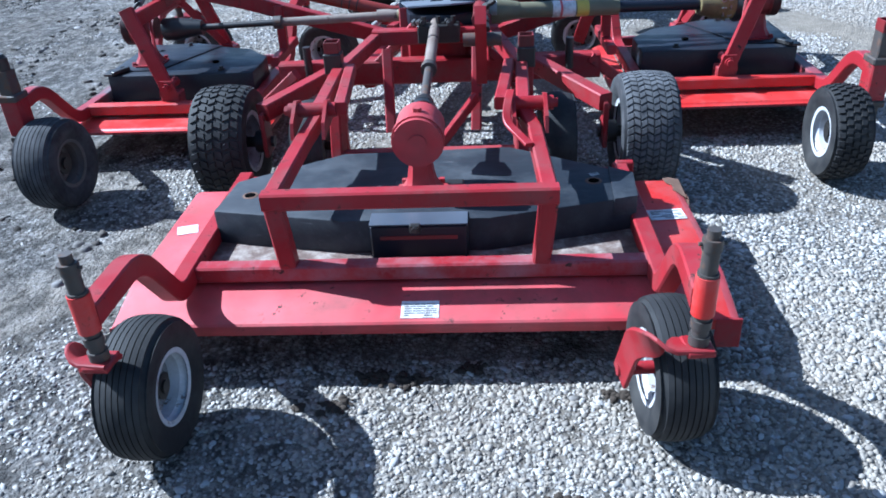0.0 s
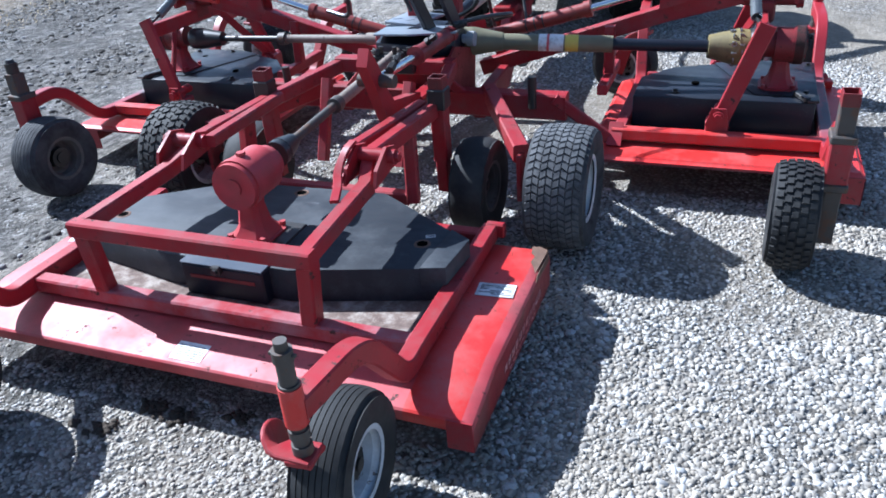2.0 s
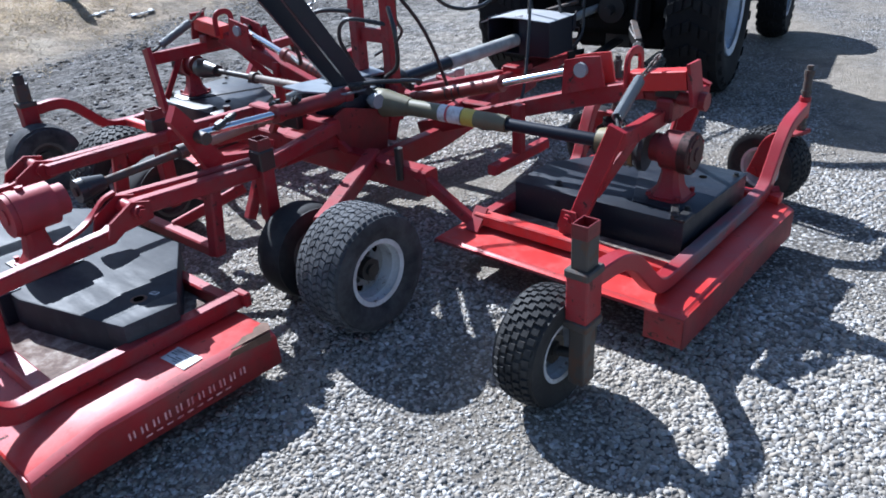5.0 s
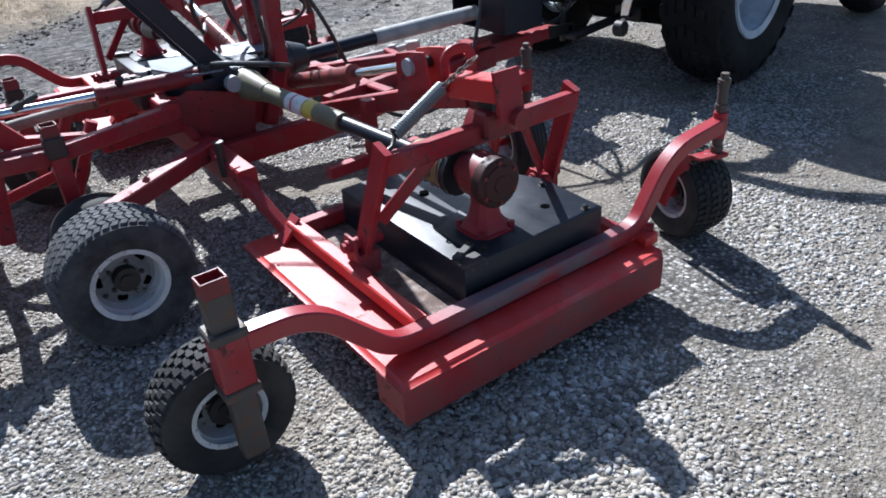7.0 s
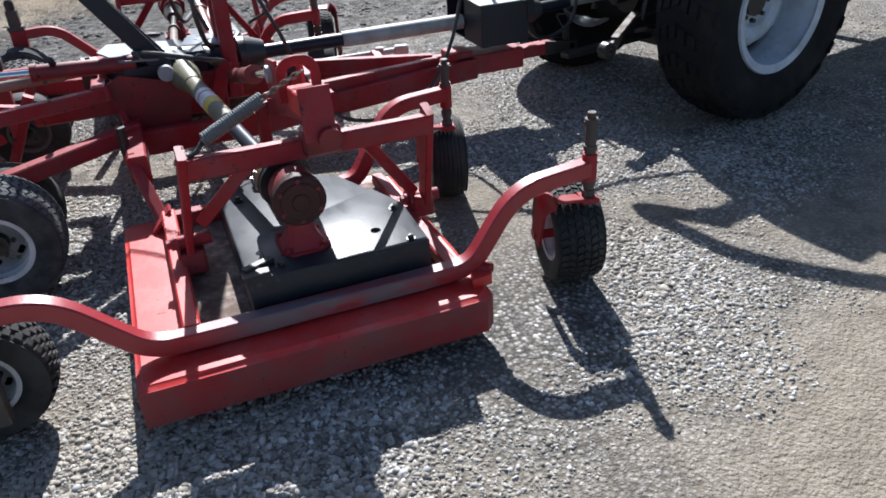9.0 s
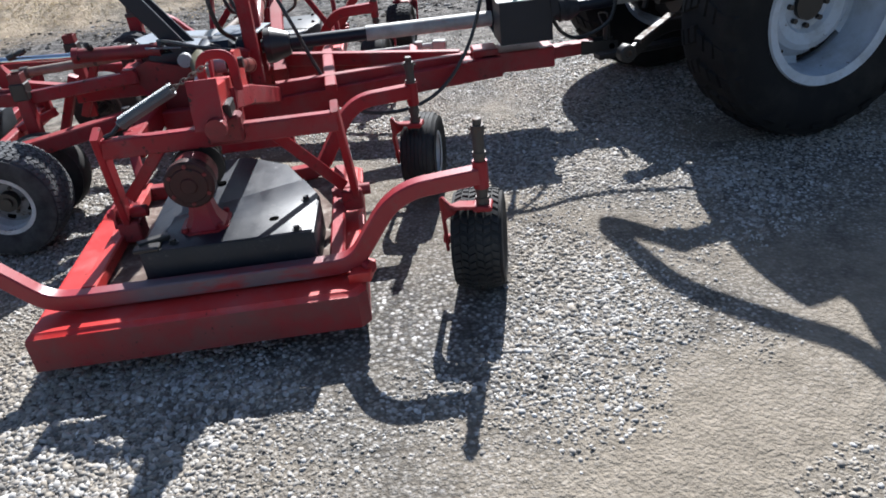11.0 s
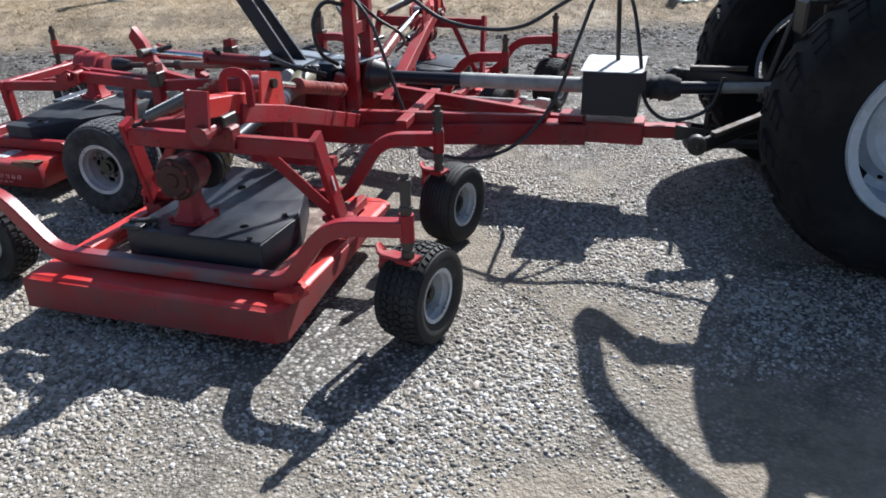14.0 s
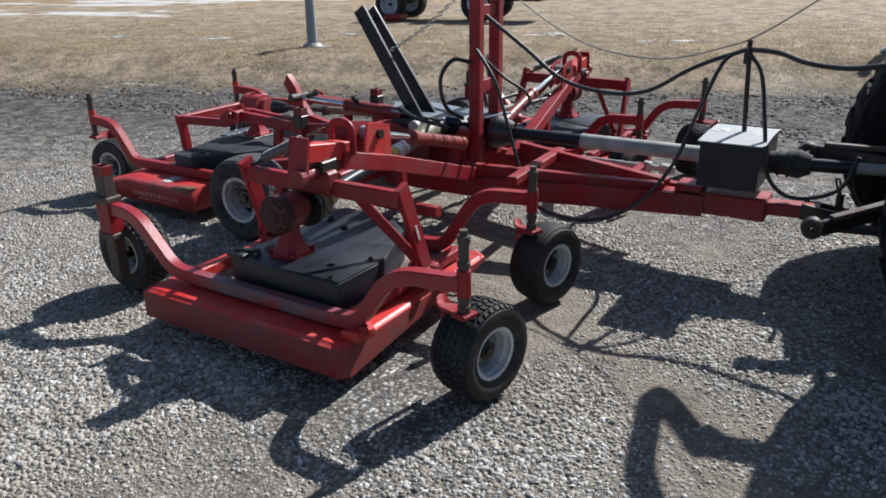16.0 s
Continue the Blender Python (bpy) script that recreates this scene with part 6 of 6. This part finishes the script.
k = Mat("pale_pebble", 0.7, 0.0, 0.35)
tone = k.ramp(k.island(), [(0.0, (0.14, 0.135, 0.13)), (0.25, (0.25, 0.215, 0.175)), (0.5, (0.33, 0.325, 0.32)), (0.85, (0.40, 0.39, 0.38)), (1.0, (0.52, 0.51, 0.50))])
k.color(k.mix(k.ramp(k.noise(90, 4, 0.6), [(0.4, 0.0), (0.7, 0.4)]), tone, (0.22, 0.19, 0.155)))
k.bump(k.noise(120, 3), 0.2, 0.002)
v, q = stones(19000, -2.0, 4.6, -1.9, 5.5, 0.0065, 0.0150, 21, 2.0)
scatter("gravel", v, q, k.m, "larger pale and brown pebbles among the gravel", "gravel").data.shade_smooth()
# lumps of half-dried mud and small stones on the trodden strip before the grass
k = Mat("half_dried_mud", 0.95, 0.0, 0.15)
tone = k.ramp(k.island(), [(0.0, (0.028, 0.025, 0.022)), (0.40, (0.080, 0.071, 0.062)), (0.68, (0.150, 0.138, 0.126)), (0.88, (0.24, 0.23, 0.22)), (1.0, (0.33, 0.32, 0.31))])
k.color(k.mix(k.ramp(k.noise(50, 4, 0.7), [(0.4, 0.0), (0.7, 0.5)]), tone, (0.07, 0.06, 0.05)))
k.bump(k.noise(70, 4, 0.7), 0.5, 0.004)


def mud_lumps(count, seed):
    rng = np.random.default_rng(seed)
    y = rng.uniform(-7.0, 8.5, count)
    away = rng.uniform(-0.25, 3.4, count)
    x = away - 4.35 - 0.40 * y
    rut = np.array([noise.noise((a * 2.6, b * 0.5, 4.0)) + 0.7 * noise.noise((a * 1.1 + b * 0.3, b * 1.2, 9.0)) for a, b in zip(away, y)])
    keep = (rut - 0.12 * away > rng.uniform(-0.50, 0.35, count)) & (x < -1.4)
    x, y = x[keep], y[keep]
    n = len(x)
    size = 0.006 + 0.024 * rng.random(n) ** 2.6
    dims = size[:, None] * np.stack([rng.uniform(0.9, 1.6, n), rng.uniform(0.7, 1.1, n), rng.uniform(0.32, 0.62, n)], 1)
    p = IV[None] * (1 + rng.uniform(-0.30, 0.30, (n, len(IV), 1))) * dims[:, None]
    t = rng.uniform(0, 2 * np.pi, n)
    c, s = np.cos(t)[:, None], np.sin(t)[:, None]
    p = np.stack([p[..., 0] * c - p[..., 1] * s, p[..., 0] * s + p[..., 1] * c, p[..., 2]], -1)
    p += np.stack([x, y, heaves(x, y)], 1)[:, None]
    return p.reshape(-1, 3), (IF[None] + (np.arange(n) * len(IV))[:, None, None]).reshape(-1, 3)


v, q = mud_lumps(26000, 12)
scatter("mud_lumps", v, q, k.m, "dark lumps of half-dried mud and small stones before the grass", "mud")
# dark clods of soil and old clippings dropped behind the rear deck
k = Mat("damp_soil", 0.95, 0.0, 0.2)
k.color(k.mix(k.noise(60, 5, 0.7), (0.022, 0.018, 0.014), (0.075, 0.058, 0.045)))
k.bump(k.noise(90, 5, 0.7), 0.8, 0.006)
rng = np.random.default_rng(12)
cx, cy, cr = [], [], []
for x, y, r in ((-0.23, -0.33, 0.045), (-0.12, -0.20, 0.050), (-0.02, -0.22, 0.040), (0.18, -0.17, 0.035), (-0.34, -0.34, 0.02), (-0.30, -0.72, 0.06), (-0.75, -0.42, 0.05), (0.42, -0.70, 0.04), (0.60, -0.30, 0.035)):
    m = int(900 * r)
    cx.append(x + rng.normal(0, r * 0.6, m)), cy.append(y + rng.normal(0, r * 0.35, m)), cr.append(rng.uniform(0.004, 0.012, m))
cx, cy, cr = np.concatenate(cx), np.concatenate(cy), np.concatenate(cr)
p = IV[None] * (1 + rng.uniform(-0.25, 0.25, (len(cx), len(IV), 1))) * cr[:, None, None] * np.array((1.3, 1.0, 0.8))
p += np.stack([cx, cy, heaves(cx, cy) + 0.005], 1)[:, None]
scatter("soil_clumps", p.reshape(-1, 3), (IF[None] + (np.arange(len(cx)) * len(IV))[:, None, None]).reshape(-1, 3), k.m, "dark damp soil crumbs dropped on the gravel", "soil")
IV = np.array([(1, 0, 0), (-1, 0, 0), (0, 1, 0), (0, -1, 0), (0, 0, 1), (0, 0, -1)], float)
IF = np.array([(0, 2, 4), (2, 1, 4), (1, 3, 4), (3, 0, 4), (2, 0, 5), (1, 2, 5), (3, 1, 5), (0, 3, 5)])
v, q = stones(70000, -6.5, 5.5, -4.0, 9.0, 0.006, 0.016, 8)
scatter("gravel", v, q, STONE, "scattered gravel stones at the edge of the yard", "gravel").data.shade_smooth()

k = Mat("dry_grass_blade", 0.85, 0.0, 0.2)
k.color(k.ramp(k.island(), [(0.0, (0.26, 0.20, 0.125)), (0.5, (0.34, 0.275, 0.18)), (1.0, (0.42, 0.355, 0.25))]))
leafy = k.t.nodes.new("ShaderNodeBsdfTranslucent")
both = k.t.nodes.new("ShaderNodeMixShader")
both.inputs[0].default_value = 0.68
k.link(k.b.inputs["Base Color"].links[0].from_socket, leafy.inputs["Color"])
k.link(k.b.outputs[0], both.inputs[1]), k.link(leafy.outputs[0], both.inputs[2])
k.link(both.outputs[0], k.t.nodes["Material Output"].inputs["Surface"])
BLADE = k.m


def grass(count, seed):
    rng = np.random.default_rng(seed)
    y = rng.uniform(-13.0, 12.0, count)
    d = rng.exponential(3.2, count) - 0.6
    x = -4.25 - 0.40 * y - d
    lush = np.array([noise.noise((a * 0.8, b * 0.8, 1.0)) for a, b in zip(x, y)])
    keep = (d + 1.6 * lush + rng.normal(0, 0.7, count) > 0.9) & (d < 12)
    x, y = x[keep], y[keep]
    n = len(x)
    t, h = rng.uniform(0, 2 * np.pi, n), rng.uniform(0.010, 0.038, n)
    wd = rng.uniform(0.003, 0.007, n) * 1.4
    lean = rng.normal(0, 0.05, (n, 2))
    z = heaves(x, y)
    a = np.stack([x - wd * np.cos(t), y - wd * np.sin(t), z - 0.005], 1)
    b = np.stack([x + wd * np.cos(t), y + wd * np.sin(t), z - 0.005], 1)
    c = np.stack([x + lean[:, 0], y + lean[:, 1], z + h], 1)
    v = np.stack([a, b, c], 1).reshape(-1, 3)
    return v, np.arange(3 * n).reshape(-1, 3)


v, q = grass(190000, 4)
scatter("dry_grass", v, q, BLADE, "short dry straw-coloured winter grass", "grass")
